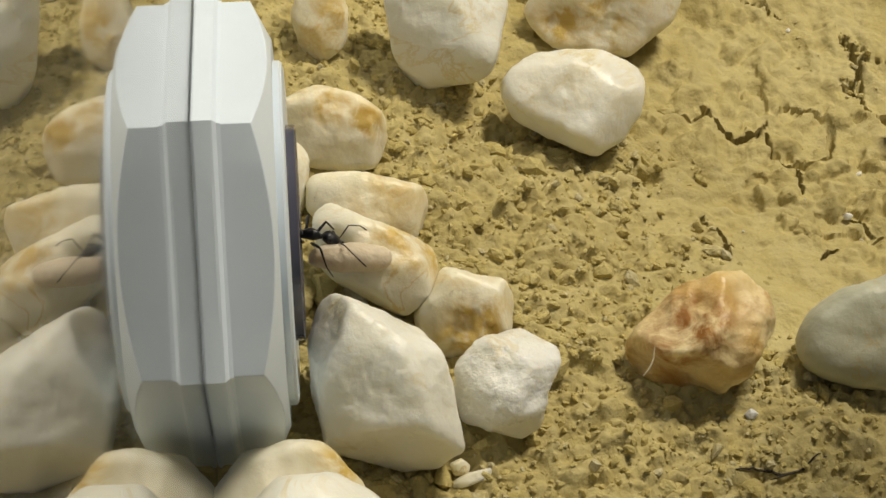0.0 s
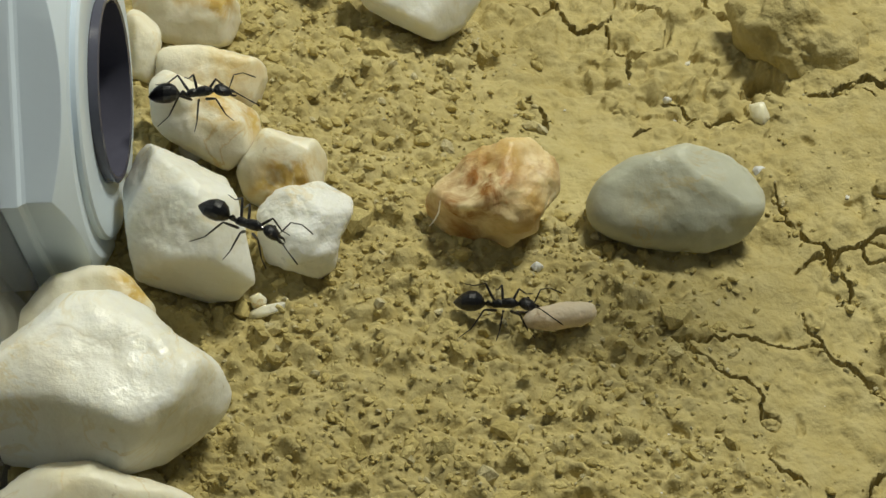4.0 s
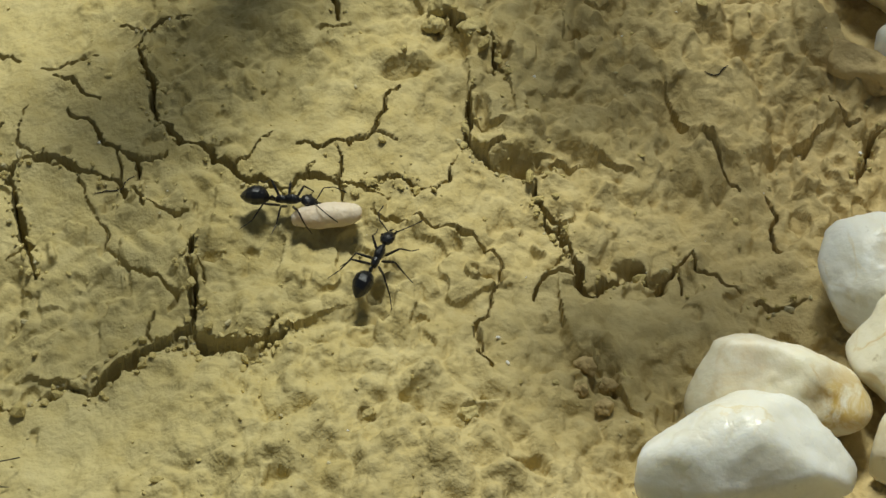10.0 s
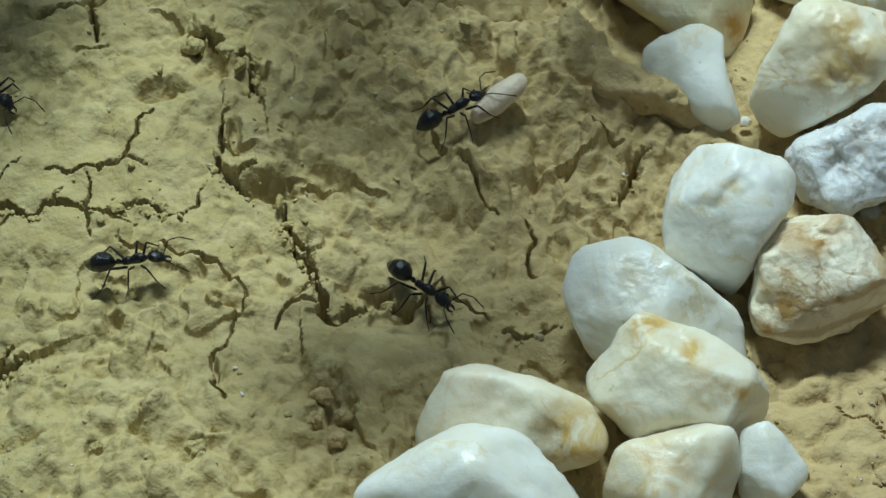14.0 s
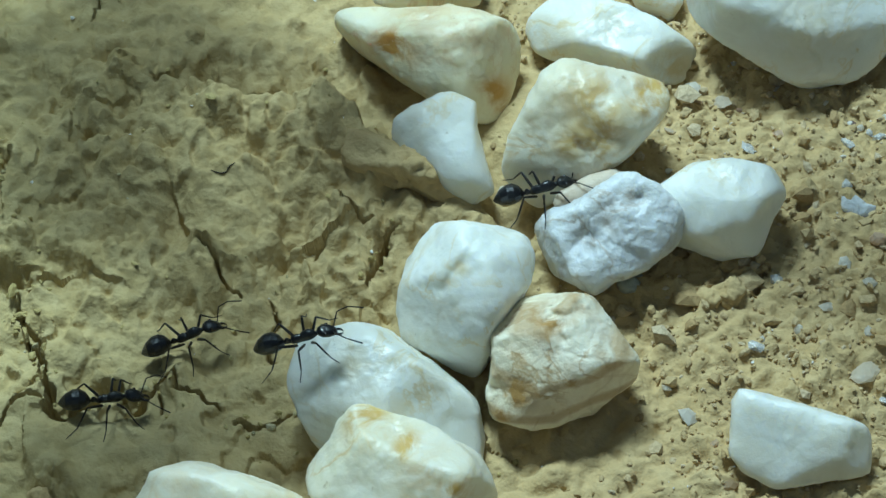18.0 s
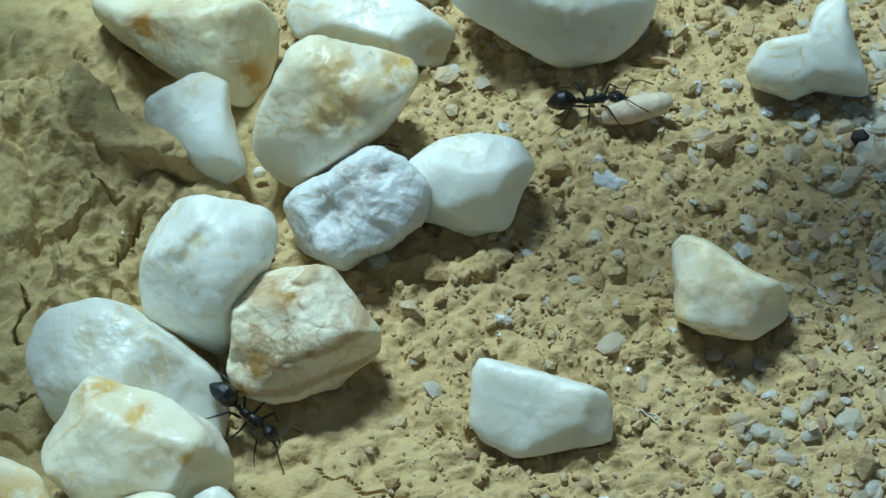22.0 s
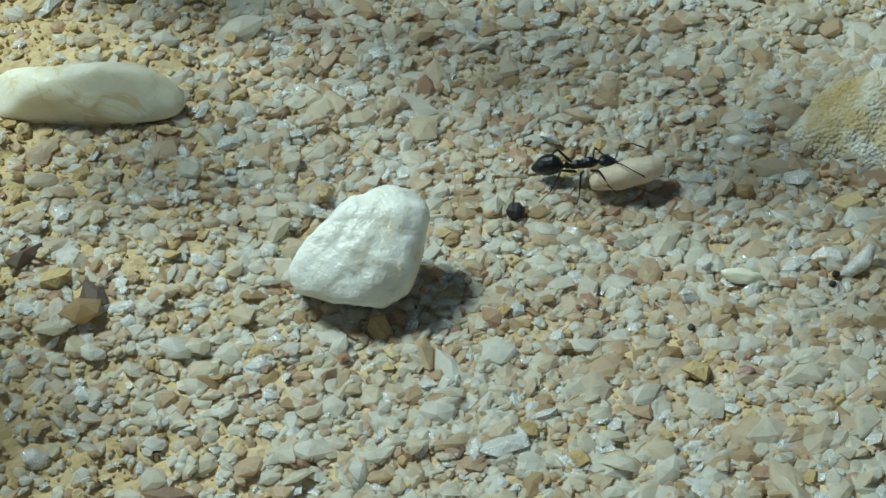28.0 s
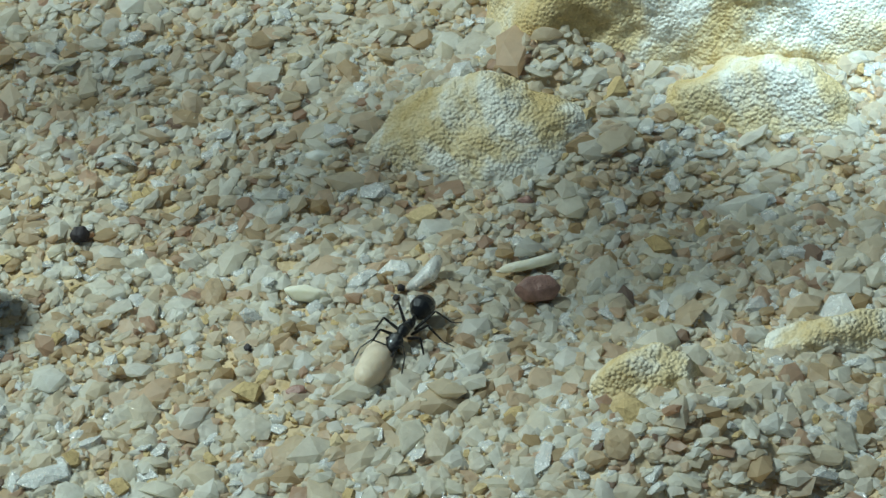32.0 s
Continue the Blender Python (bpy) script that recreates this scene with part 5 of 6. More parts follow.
rock("dark_seed", (245.6, -5.3, -3.16), [(-0.54, 0.12), (0.06, 0.42), (0.55, 0.03), (0.29, -0.39), (-0.36, -0.33)], 0.3, "seed", 124, "small dark grain on sand", facets=3)
rock("dark_seed", (308.6, 34.3, 0.67), [(-1.02, 0.17), (-0.26, 0.53), (1.09, 0.28), (0.79, -0.46), (-0.54, -0.42)], 0.4, "seed", 125, "dark grey grain beside the sandstone boulder", facets=4)
rock("dark_seed", (282.9, -1.0, -2.45), [(-0.31, 0.10), (0.00, 0.38), (0.32, 0.06), (0.21, -0.34), (-0.21, -0.30)], 0.3, "seed", 126, "tiny black seed on sand", facets=2)
rock("dark_seed", (285.9, -7.3, -2.24), [(-0.75, 0.27), (-0.12, 0.56), (0.68, 0.41), (0.79, -0.15), (-0.00, -0.62), (-0.60, -0.26)], 0.5, "red", 127, "dark brown grain on sand", facets=4)
rock("dark_seed", (294.5, 2.2, -2.91), [(-0.31, 0.01), (-0.03, 0.30), (0.32, 0.11), (0.21, -0.26), (-0.18, -0.23)], 0.2, "seed", 128, "tiny black seed on sand", facets=2)
rock("dark_seed", (295.0, 3.3, -2.91), [(-0.35, 0.12), (-0.01, 0.32), (0.38, 0.07), (0.23, -0.30), (-0.25, -0.25)], 0.3, "seed", 129, "tiny black seed on sand", facets=2)
rock("dark_seed", (315.9, -2.2, -3.56), [(-0.36, 0.13), (0.03, 0.36), (0.40, 0.07), (0.19, -0.36), (-0.27, -0.28)], 0.3, "seed", 130, "tiny black seed on sand", facets=2)
rock("dark_seed", (225.4, -17.4, -5.61), [(-0.95, 0.21), (-0.05, 0.63), (0.90, 0.16), (0.69, -0.59), (-0.45, -0.56)], 0.5, "seed", 131, "grey grain on sand", facets=3)
rock("clay_clod", (121.2, 12.9, 9.21), [(1.6, 0.0), (1.1, -1.1), (-0.9, -1.4), (-1.7, -0.1), (-0.7, 1.4), (0.9, 1.1)], 1.2, "clay", 132, "knobby clay lump on the cracked clay", facets=6)
rock("clay_clod", (123.9, 10.6, 8.43), [(1.5, 0.0), (0.6, -1.1), (-0.9, -0.9), (-1.4, -0.0), (-0.9, 0.9), (0.6, 1.2)], 1.0, "clay", 133, "knobby clay lump on the cracked clay", facets=6)
rock("clay_clod", (120.4, 11.0, 8.23), [(1.1, -0.0), (0.7, -0.6), (-0.5, -0.9), (-1.2, -0.0), (-0.4, 0.9), (0.6, 0.7)], 0.8, "clay", 134, "knobby clay lump on the cracked clay", facets=6)
rock("clay_clod", (125.5, 15.2, 9.23), [(1.3, 0.0), (0.6, -0.8), (-0.7, -1.0), (-1.2, -0.0), (-0.8, 1.0), (0.6, 0.8)], 0.8, "loam", 135, "knobby clay lump on the cracked clay", facets=6)
rock("clay_clod", (134.8, -23.0, -2.13), [(1.0, 0.0), (0.6, -0.8), (-0.4, -0.6), (-1.1, -0.0), (-0.5, 0.7), (0.6, 0.8)], 0.7, "loam", 136, "crumbled clay clod in a hollow", facets=6)
rock("clay_clod", (136.8, -24.7, -2.66), [(0.9, 0.0), (0.5, -0.5), (-0.6, -0.8), (-0.9, -0.0), (-0.5, 0.7), (0.4, 0.6)], 0.6, "loam", 137, "crumbled clay clod in a hollow", facets=6)
rock("clay_clod", (134.4, -25.5, -2.54), [(0.8, 0.0), (0.4, -0.6), (-0.5, -0.5), (-0.7, -0.0), (-0.4, 0.5), (0.3, 0.7)], 0.5, "loam", 138, "crumbled clay clod in a hollow", facets=6)
rock("clay_clod", (136.3, -27.0, -2.92), [(0.9, 0.0), (0.5, -0.7), (-0.4, -0.6), (-1.0, -0.0), (-0.4, 0.7), (0.5, 0.6)], 0.6, "loam", 139, "crumbled clay clod in a hollow", facets=6)
rock("clay_clod", (124.9, -29.3, -1.88), [(1.0, -0.0), (0.4, -0.7), (-0.4, -0.7), (-1.0, -0.1), (-0.6, 0.6), (0.5, 0.7)], 0.6, "clay", 140, "clay clod on lumpy ground", facets=6)
rock("clay_clod", (116.4, -29.1, -2.40), [(0.7, 0.0), (0.3, -0.5), (-0.4, -0.5), (-0.6, -0.0), (-0.4, 0.4), (0.3, 0.5)], 0.4, "clay", 141, "clay clod on lumpy ground", facets=6)
rock("clay_clod", (113.2, -29.7, -2.62), [(1.1, 0.0), (0.4, -0.7), (-0.6, -0.7), (-1.0, -0.0), (-0.7, 0.7), (0.5, 0.7)], 0.6, "clay", 142, "clay clod on lumpy ground", facets=6)
rock("clay_clod", (71.5, -32.8, -10.21), [(1.0, 0.0), (0.7, -0.8), (-0.5, -0.7), (-1.1, -0.0), (-0.4, 0.7), (0.6, 0.8)], 0.7, "clay", 143, "small round clay clod on a plate", facets=6)
rock("clay_clod", (63.6, -0.7, -1.54), [(1.4, 0.0), (0.8, -1.0), (-0.5, -1.0), (-1.5, -0.1), (-0.6, 0.8), (0.7, 1.1)], 0.9, "clay", 144, "small clay clod on a plate", facets=6)
rock("clay_clod", (24.1, 12.8, -2.02), [(0.9, 0.0), (0.5, -0.6), (-0.5, -0.7), (-0.9, -0.1), (-0.5, 0.6), (0.4, 0.7)], 0.6, "clay", 145, "small clay clod on rough clay", facets=6)
rock("clay_clod", (40.8, 10.1, -2.51), [(1.3, 0.0), (0.6, -0.7), (-0.5, -1.0), (-1.3, -0.1), (-0.7, 0.9), (0.6, 0.8)], 0.8, "clay", 146, "small clay clod on rough clay", facets=6)
rock("clay_clod", (49.2, -26.5, -7.22), [(1.1, 0.0), (0.6, -0.7), (-0.6, -0.7), (-1.0, -0.1), (-0.6, 0.7), (0.5, 0.7)], 0.6, "clay", 147, "dark clay clod in a small pit", facets=6)
rock("clay_clod", (16.5, 17.0, -1.05), [(1.4, 0.0), (0.6, -0.7), (-0.5, -1.0), (-1.4, -0.0), (-0.7, 1.0), (0.7, 0.8)], 0.8, "clay", 148, "clay clod below the faceted stone", facets=6)
rock("clay_clod", (31.8, 27.2, -2.52), [(0.9, -0.0), (0.6, -0.6), (-0.4, -0.7), (-1.0, -0.0), (-0.3, 0.6), (0.5, 0.7)], 0.6, "clay", 149, "small clay clod on rough clay", facets=6)
rock("clay_clod", (15.3, -30.0, -5.72), [(1.1, -0.0), (0.7, -0.9), (-0.6, -0.7), (-1.1, -0.1), (-0.4, 0.7), (0.5, 0.9)], 0.8, "clay", 150, "clay crumb larger than the rest", facets=6)
rock("clay_clod", (10.6, -32.0, -5.95), [(1.1, 0.0), (0.8, -0.9), (-0.5, -0.8), (-1.2, -0.0), (-0.5, 0.8), (0.6, 0.9)], 0.8, "clay", 151, "clay crumb larger than the rest", facets=6)
rock("clay_clod", (13.0, -33.0, -6.36), [(1.0, 0.0), (0.7, -0.6), (-0.5, -0.8), (-1.0, -0.0), (-0.4, 0.7), (0.5, 0.8)], 0.7, "clay", 152, "clay crumb larger than the rest", facets=6)
rock("clay_clod", (211.0, 26.0, 5.07), [(1.5, -0.1), (0.8, -1.4), (-1.1, -0.9), (-1.5, 0.1), (-0.7, 1.1), (0.9, 1.2)], 1.1, "loam", 153, "brown clay clod on sand", facets=6)
rock("clay_clod", (212.3, 24.1, 4.54), [(1.1, -0.1), (0.6, -0.9), (-0.8, -0.7), (-1.1, 0.1), (-0.5, 0.9), (0.6, 0.7)], 0.7, "loam", 154, "brown clay clod on sand", facets=6)
rock("clay_clod", (189.2, -2.1, -0.61), [(1.5, -0.0), (0.9, -1.0), (-1.0, -1.3), (-1.5, -0.0), (-0.7, 1.2), (0.8, 1.0)], 1.1, "loam", 155, "clay clod on loose clay", facets=6)
rock("clay_clod", (191.0, 1.4, -0.01), [(1.3, -0.0), (0.6, -0.9), (-0.5, -0.8), (-1.3, -0.0), (-0.6, 0.9), (0.7, 0.9)], 0.8, "loam", 156, "clay clod on loose clay", facets=6)
rock("clay_clod", (190.8, -1.5, -0.14), [(1.8, -0.1), (1.0, -1.5), (-1.2, -1.1), (-1.8, 0.0), (-0.8, 1.1), (0.9, 1.5)], 1.3, "loam", 157, "clay clod on loose clay", facets=6)
rock("pebble", (171.3, 8.1, 2.87), [(0.7, -0.0), (0.4, -0.4), (-0.4, -0.5), (-0.6, -0.0), (-0.4, 0.5), (0.3, 0.5)], 0.4, "stained", 158, "tiny pebble wedged between white stones", facets=5)
rock("pebble", (182.3, -0.7, 0.08), [(1.1, -0.0), (0.6, -0.7), (-0.7, -0.9), (-1.1, -0.0), (-0.6, 0.9), (0.5, 0.7)], 0.8, "grey", 159, "dark bluish shard under a crystalline stone", facets=5)
rock("pebble", (183.1, 0.1, -0.11), [(0.6, -0.0), (0.3, -0.5), (-0.3, -0.4), (-0.6, -0.0), (-0.2, 0.4), (0.3, 0.5)], 0.4, "grey", 160, "dark bluish shard under a crystalline stone", facets=5)
rock("pebble", (45.0, 12.3, -2.26), [(0.5, 0.0), (0.3, -0.3), (-0.2, -0.4), (-0.5, -0.0), (-0.3, 0.4), (0.3, 0.3)], 0.3, "crystal", 161, "tiny clear quartz pebble on clay", facets=5)
rock("pebble", (30.2, -11.3, -3.25), [(0.6, 0.0), (0.3, -0.4), (-0.3, -0.4), (-0.6, -0.0), (-0.4, 0.4), (0.2, 0.5)], 0.4, "crystal", 162, "tiny clear quartz pebble on clay", facets=5)
rock("pebble", (52.2, 1.6, -2.04), [(0.8, 0.0), (0.4, -0.4), (-0.3, -0.6), (-0.8, -0.0), (-0.3, 0.6), (0.4, 0.5)], 0.5, "crystal", 163, "tiny clear quartz pebble on clay", facets=5)
rock("clay_clod", (163.3, 7.9, 5.35), [(-5.0, 3.6), (-1.5, 2.7), (1.7, 1.8), (3.2, -0.7), (5.4, -2.7), (3.4, -3.4), (0.2, -1.7), (-2.6, -0.9), (-5.3, 0.6)], 3.0, "loam", 165, "broken edge of a clay slab over a white stone", facets=5, soft=0.04)
rock("clay_clod", (154.7, 12.3, 6.64), [(-3.2, 1.5), (1.6, 1.8), (3.2, 0.4), (3.1, -1.4), (-0.5, -1.8), (-3.5, -0.7)], 1.5, "loam", 166, "broken edge of a clay slab over a white stone", facets=5, soft=0.04)
twig("thin dark twig on loose clay", WOOD, 0.12, (27.5, -17.0, -3.86), (29.6, -16.7, -3.92), (31.4, -17.2, -4.07), (33.2, -16.6, -4.08), (35.4, -15.5, -4.04))
twig("short dark root hair on loose clay", WOOD, 0.1, (30.3, -17.6, -4.09), (32.1, -17.0, -4.07), (33.5, -16.4, -4.06))
twig("pale forked twig on clay", FIBRE, 0.09, (203.5, -16.1, -4.24), (204.2, -14.9, -4.01), (205.2, -15.7, -4.24), (206.2, -16.9, -4.53))
twig("pale forked twig on clay", FIBRE, 0.07, (204.5, -15.1, -4.07), (205.6, -15.4, -4.19), (205.8, -15.9, -4.31))
twig("thin dark root hair on clay", WOOD, 0.06, (93.7, -4.1, 1.73), (92.2, -5.6, 0.89), (90.1, -6.0, 0.41))
twig("thin dark splinter on clay", WOOD, 0.07, (145.7, 7.2, 5.67), (147.0, 7.1, 5.49), (147.9, 7.6, 5.55))
twig("white curled hair on the rusty stone", FIBRE, 0.07, (21.0, -10.6, 3.45), (20.9, -11.3, 2.58), (20.5, -11.8, 2.01), (20.1, -12.1, 1.70))


# ---- the plastic nut on the tank's glass end ----
def part(name, bm, mat, parent, label=""):
    me = bpy.data.meshes.new(name)
    bmesh.ops.recalc_face_normals(bm, faces=bm.faces)
    bm.to_mesh(me)
    bm.free()
    me.materials.append(mat)
    for p in me.polygons:
        p.use_smooth = True
    me.set_sharp_from_angle(angle=radians(16))
    ob = new(name, me)
    ob.parent = parent
    return tagged(ob, label) if label else ob


def ringed(rings, sides, close=True):
    """A body of revolution along x: rings of (x, radius), mm."""
    bm = bmesh.new()
    loops = []
    for x, r in rings:
        turns = [2 * math.pi * k / sides for k in range(sides)]
        loops.append([bm.verts.new((x * MM, math.cos(a) * r * MM, math.sin(a) * r * MM)) for a in turns])
    for a, b in zip(loops[:-1], loops[1:]):
        for k in range(sides):
            bm.faces.new((a[k], a[(k + 1) % sides], b[(k + 1) % sides], b[k]))
    if close:
        bm.faces.new(loops[0])
        bm.faces.new(loops[-1])
    return bm


def build_nut():
    side, up = 17.0, 12.9
    across = side * math.sqrt(3) / 2
    at = PANE_AT + PANE_T * side / 2
    root = new("plastic_nut")
    root.matrix_world = pose(at[0] * MM, at[1] * MM, -2.5 * MM, 0, 0, SWUNG) @ pose(0, 0, 0, 0, LEAN_OVER, 0) @ pose(0, 0, up * MM, -6)
    tagged(root, "white plastic hexagonal hose nut screwed on the tank's glass end", "fitting")
    long_, shy = 5.2, 1.15
    bm = bmesh.new()
    rows = []
    for k in range(96):
        a = 2 * math.pi * k / 96
        q = across / math.cos(a % (math.pi / 3) - math.pi / 6)
        cut = long_ - shy * (q - across) / (side - across)
        ring = [(1.2, q - 0.5), (1.2, q - 0.12), (1.3, q), (cut - 0.1, q), (cut, q - 0.03), (long_ + 0.1, across - 0.3), (long_ + 0.25, across - 0.6), (long_ + 0.25, 8.2)]
        rows.append([bm.verts.new((x * MM, math.cos(a) * r * MM, math.sin(a) * r * MM)) for x, r in ring])
    for a, b in zip(rows, rows[1:] + rows[:1]):
        for k in range(len(a) - 1):
            bm.faces.new((a[k], a[k + 1], b[k + 1], b[k]))
    body = part("hex_body", bm, PLASTIC, root)
    soft_edge = body.modifiers.new("bevel", "BEVEL")
    soft_edge.width, soft_edge.segments, soft_edge.limit_method, soft_edge.angle_limit = 0.5 * MM, 4, "ANGLE", radians(24)
    bm = bmesh.new()
    rows = []
    for k in range(96):
        a = 2 * math.pi * k / 96
        q = (across + 0.5) / math.cos(a % (math.pi / 3) - math.pi / 6)
        ring = [(-0.02, 8.2), (-0.02, q - 0.18), (0.06, q - 0.05), (0.2, q), (1.25, q), (1.45, q - 0.06), (1.58, q - 0.2), (1.72, q - 0.42), (2.0, q - 0.52), (2.0, q - 1.2)]
        rows.append([bm.verts.new((x * MM, math.cos(a) * r * MM, math.sin(a) * r * MM)) for x, r in ring])
    for a, b in zip(rows, rows[1:] + rows[:1]):
        for k in range(len(a) - 1):
            bm.faces.new((a[k], a[k + 1], b[k + 1], b[k]))
    part("collar", bm, PLASTIC, root, "narrow white plastic collar against the glass")
    bm = ringed([(5.2, 12.6), (5.9, 12.6), (6.1, 12.4), (6.2, 11.9), (6.05, 9.2), (5.95, 7.9), (4.4, 7.8)], 96, False)
    part("flange", bm, PLASTIC, root, "round white plastic flange")
    bm = ringed([(6.0, 7.9), (6.75, 7.9), (6.85, 7.7), (6.75, 7.35), (1.0, 7.2), (0.4, 7.2)], 72, False)
    bm.faces.new([v for v in bm.verts if abs(v.co.x - 0.4 * MM) < 1e-7])
    part("tube", bm, BORE, root, "smoky dark plastic tube end")


build_nut()


def build_pane():
    bm = bmesh.new()
    bmesh.ops.create_cube(bm, size=1.0)
    bmesh.ops.scale(bm, vec=(2.5 * MM, 0.36, 0.16), verts=bm.verts)
    bmesh.ops.bevel(bm, geom=bm.edges[:], offset=0.4 * MM, segments=2, affect="EDGES")
    me = bpy.data.meshes.new("glass_wall")
    bm.to_mesh(me)
    bm.free()
    me.materials.append(GLASS)
    ob = new("glass_wall", me)
    ob.matrix_world = pose(PANE_AT[0] * MM, PANE_AT[1] * MM, -2.5 * MM, 0, 0, SWUNG) @ pose(0, 0, 0, 0, LEAN_OVER, 0) @ pose(-1.3 * MM, 0, 0.058)
    ob.visible_shadow = False
    tagged(ob, "clear glass end wall of the tank", "glass wall", kind="structure")


build_pane()


def build_table():
    bm = bmesh.new()
    bmesh.ops.create_cube(bm, size=1.0)
    bmesh.ops.scale(bm, vec=(1.6, 1.2, 0.03), verts=bm.verts)
    me = bpy.data.meshes.new("table")
    bm.to_mesh(me)
    bm.free()
    me.materials.append(TABLE)
    ob = new("table", me)
    ob.location = (0.15, 0.0, -0.05)
    tagged(ob, "dark table top under the tank", "table", kind="structure")


build_table()


def build_slats():
    """Unseen slats added above the view to block the lamp; each set shades an oval of ground: (x, y, half width, half
    depth) in mm, how dense.
    """
    bm = bmesh.new()
    for x, y, a, b, dense in ((135, 18, 17, 20, 0.64), (160, 8, 8, 7, 0.75), (150, -9, 12, 10, 0.55), (139, -21, 13, 8, 0.7), (94, -17, 8, 10, 0.5), (200, 3, 8, 7, 0.55), (102, 11, 8, 12, 0.9), (40, -15, 10, 6, 0.5), (91, 1, 9, 7, 0.75), (222, 2, 18, 7, 0.7), (244, 23, 13, 7, 0.5), (272, 33, 16, 8, 0.45), (250, 46, 14, 8, 0.7), (312, 6, 20, 9, 0.5), (291, 20, 11, 7, 0.55)):
        x, y, a, b = 130 + (x - 130) * 0.85, 80 + (y - 80) * 0.85, a * 0.86, b * 0.86
        for k in range(int(2 * b / 3.0) + 1):
            v = -b + 1.5 + 3.0 * k
            half = a * math.sqrt(max(0.06, 1 - (v / b) ** 2)) * (0.85 + 0.3 * math.sin(x + 5 * k))
            m = Matrix.LocRotScale((x * MM, (y + v) * MM, 50 * MM), Euler((0, 0, radians(x * 7 % 25 - 12))), (2 * half * MM, 3 * dense * MM, 1.2 * MM))
            bmesh.ops.create_cube(bm, size=1.0, matrix=m)
    # One long unseen bar behind the slats, added with them.
    m = Matrix.LocRotScale((200 * MM, 62 * MM, 50 * MM), None, (260 * MM, 5 * MM, 1.5 * MM))
    bmesh.ops.create_cube(bm, size=1.0, matrix=m)
    bmesh.ops.bevel(bm, geom=bm.edges[:], offset=0.3 * MM, segments=1, affect="EDGES")
    me = bpy.data.meshes.new("shading_slats")
    bm.to_mesh(me)
    bm.free()
    me.materials.append(TABLE)
    tagged(new("shading_slats", me), "unseen dark slats added to shade ovals of ground", "cover", kind="structure")


build_slats()


# ---- the ants ----
def lathe(sections, sides=14):
    """A rounded body along x from sections of (x, half width, half height, z), mm."""
    bm = bmesh.new()
    loops = []
    for x, w, h, z in sections:
        loops.append([bm.verts.new((x * MM, math.cos(2 * math.pi * k / sides) * w * MM, (z + math.sin(2 * math.pi * k / sides) * h) * MM)) for k in range(sides)])
    for a, b in zip(loops[:-1], loops[1:]):
        for k in range(sides):
            bm.faces.new((a[k], a[(k + 1) % sides], b[(k + 1) % sides], b[k]))
    bm.faces.new(loops[0])
    bm.faces.new(loops[-1])
    return bm


def limb(bm, points, radii, sides=7):
    """A jointed thin limb through points (mm), thicker in the middle of each joint."""
    for (a, b), (ra, rb) in zip(zip(points[:-1], points[1:]), radii):
        a, b = Vector(a), Vector(b)
        way = b - a
        turn = way.to_track_quat("X", "Z").to_matrix()
        loops = []
        for f, r in ((0.0, ra * 0.7), (0.12, ra), (0.5, (ra + rb) * 0.55), (0.9, rb), (1.0, rb * 0.7)):
            c = a + way * f
            loops.append([bm.verts.new((c + turn @ Vector((0, math.cos(2 * math.pi * k / sides) * r, math.sin(2 * math.pi * k / sides) * r))) * MM) for k in range(sides)])
        for p, q in zip(loops[:-1], loops[1:]):
            for k in range(sides):
                bm.faces.new((p[k], p[(k + 1) % sides], q[(k + 1) % sides], q[k]))
        bm.faces.new(loops[0])
        bm.faces.new(loops[-1])
    return bm


HIPS = [(0.95, 0.34, 1.05), (0.35, 0.34, 0.98), (-0.25, 0.32, 1.0)]
FEET = [
    [(0, 0, 0), (0.75, 1.25, 0.75), (1.55, 1.75, -0.55), (2.2, 2.15, -1.0)],
    [(0, 0, 0), (-0.15, 1.55, 0.95), (-0.35, 2.5, -0.45), (-0.6, 3.2, -0.95)],
    [(0, 0, 0), (-1.15, 1.30, 1.15), (-2.1, 2.1, -0.35), (-3.1, 2.7, -0.95)],
]


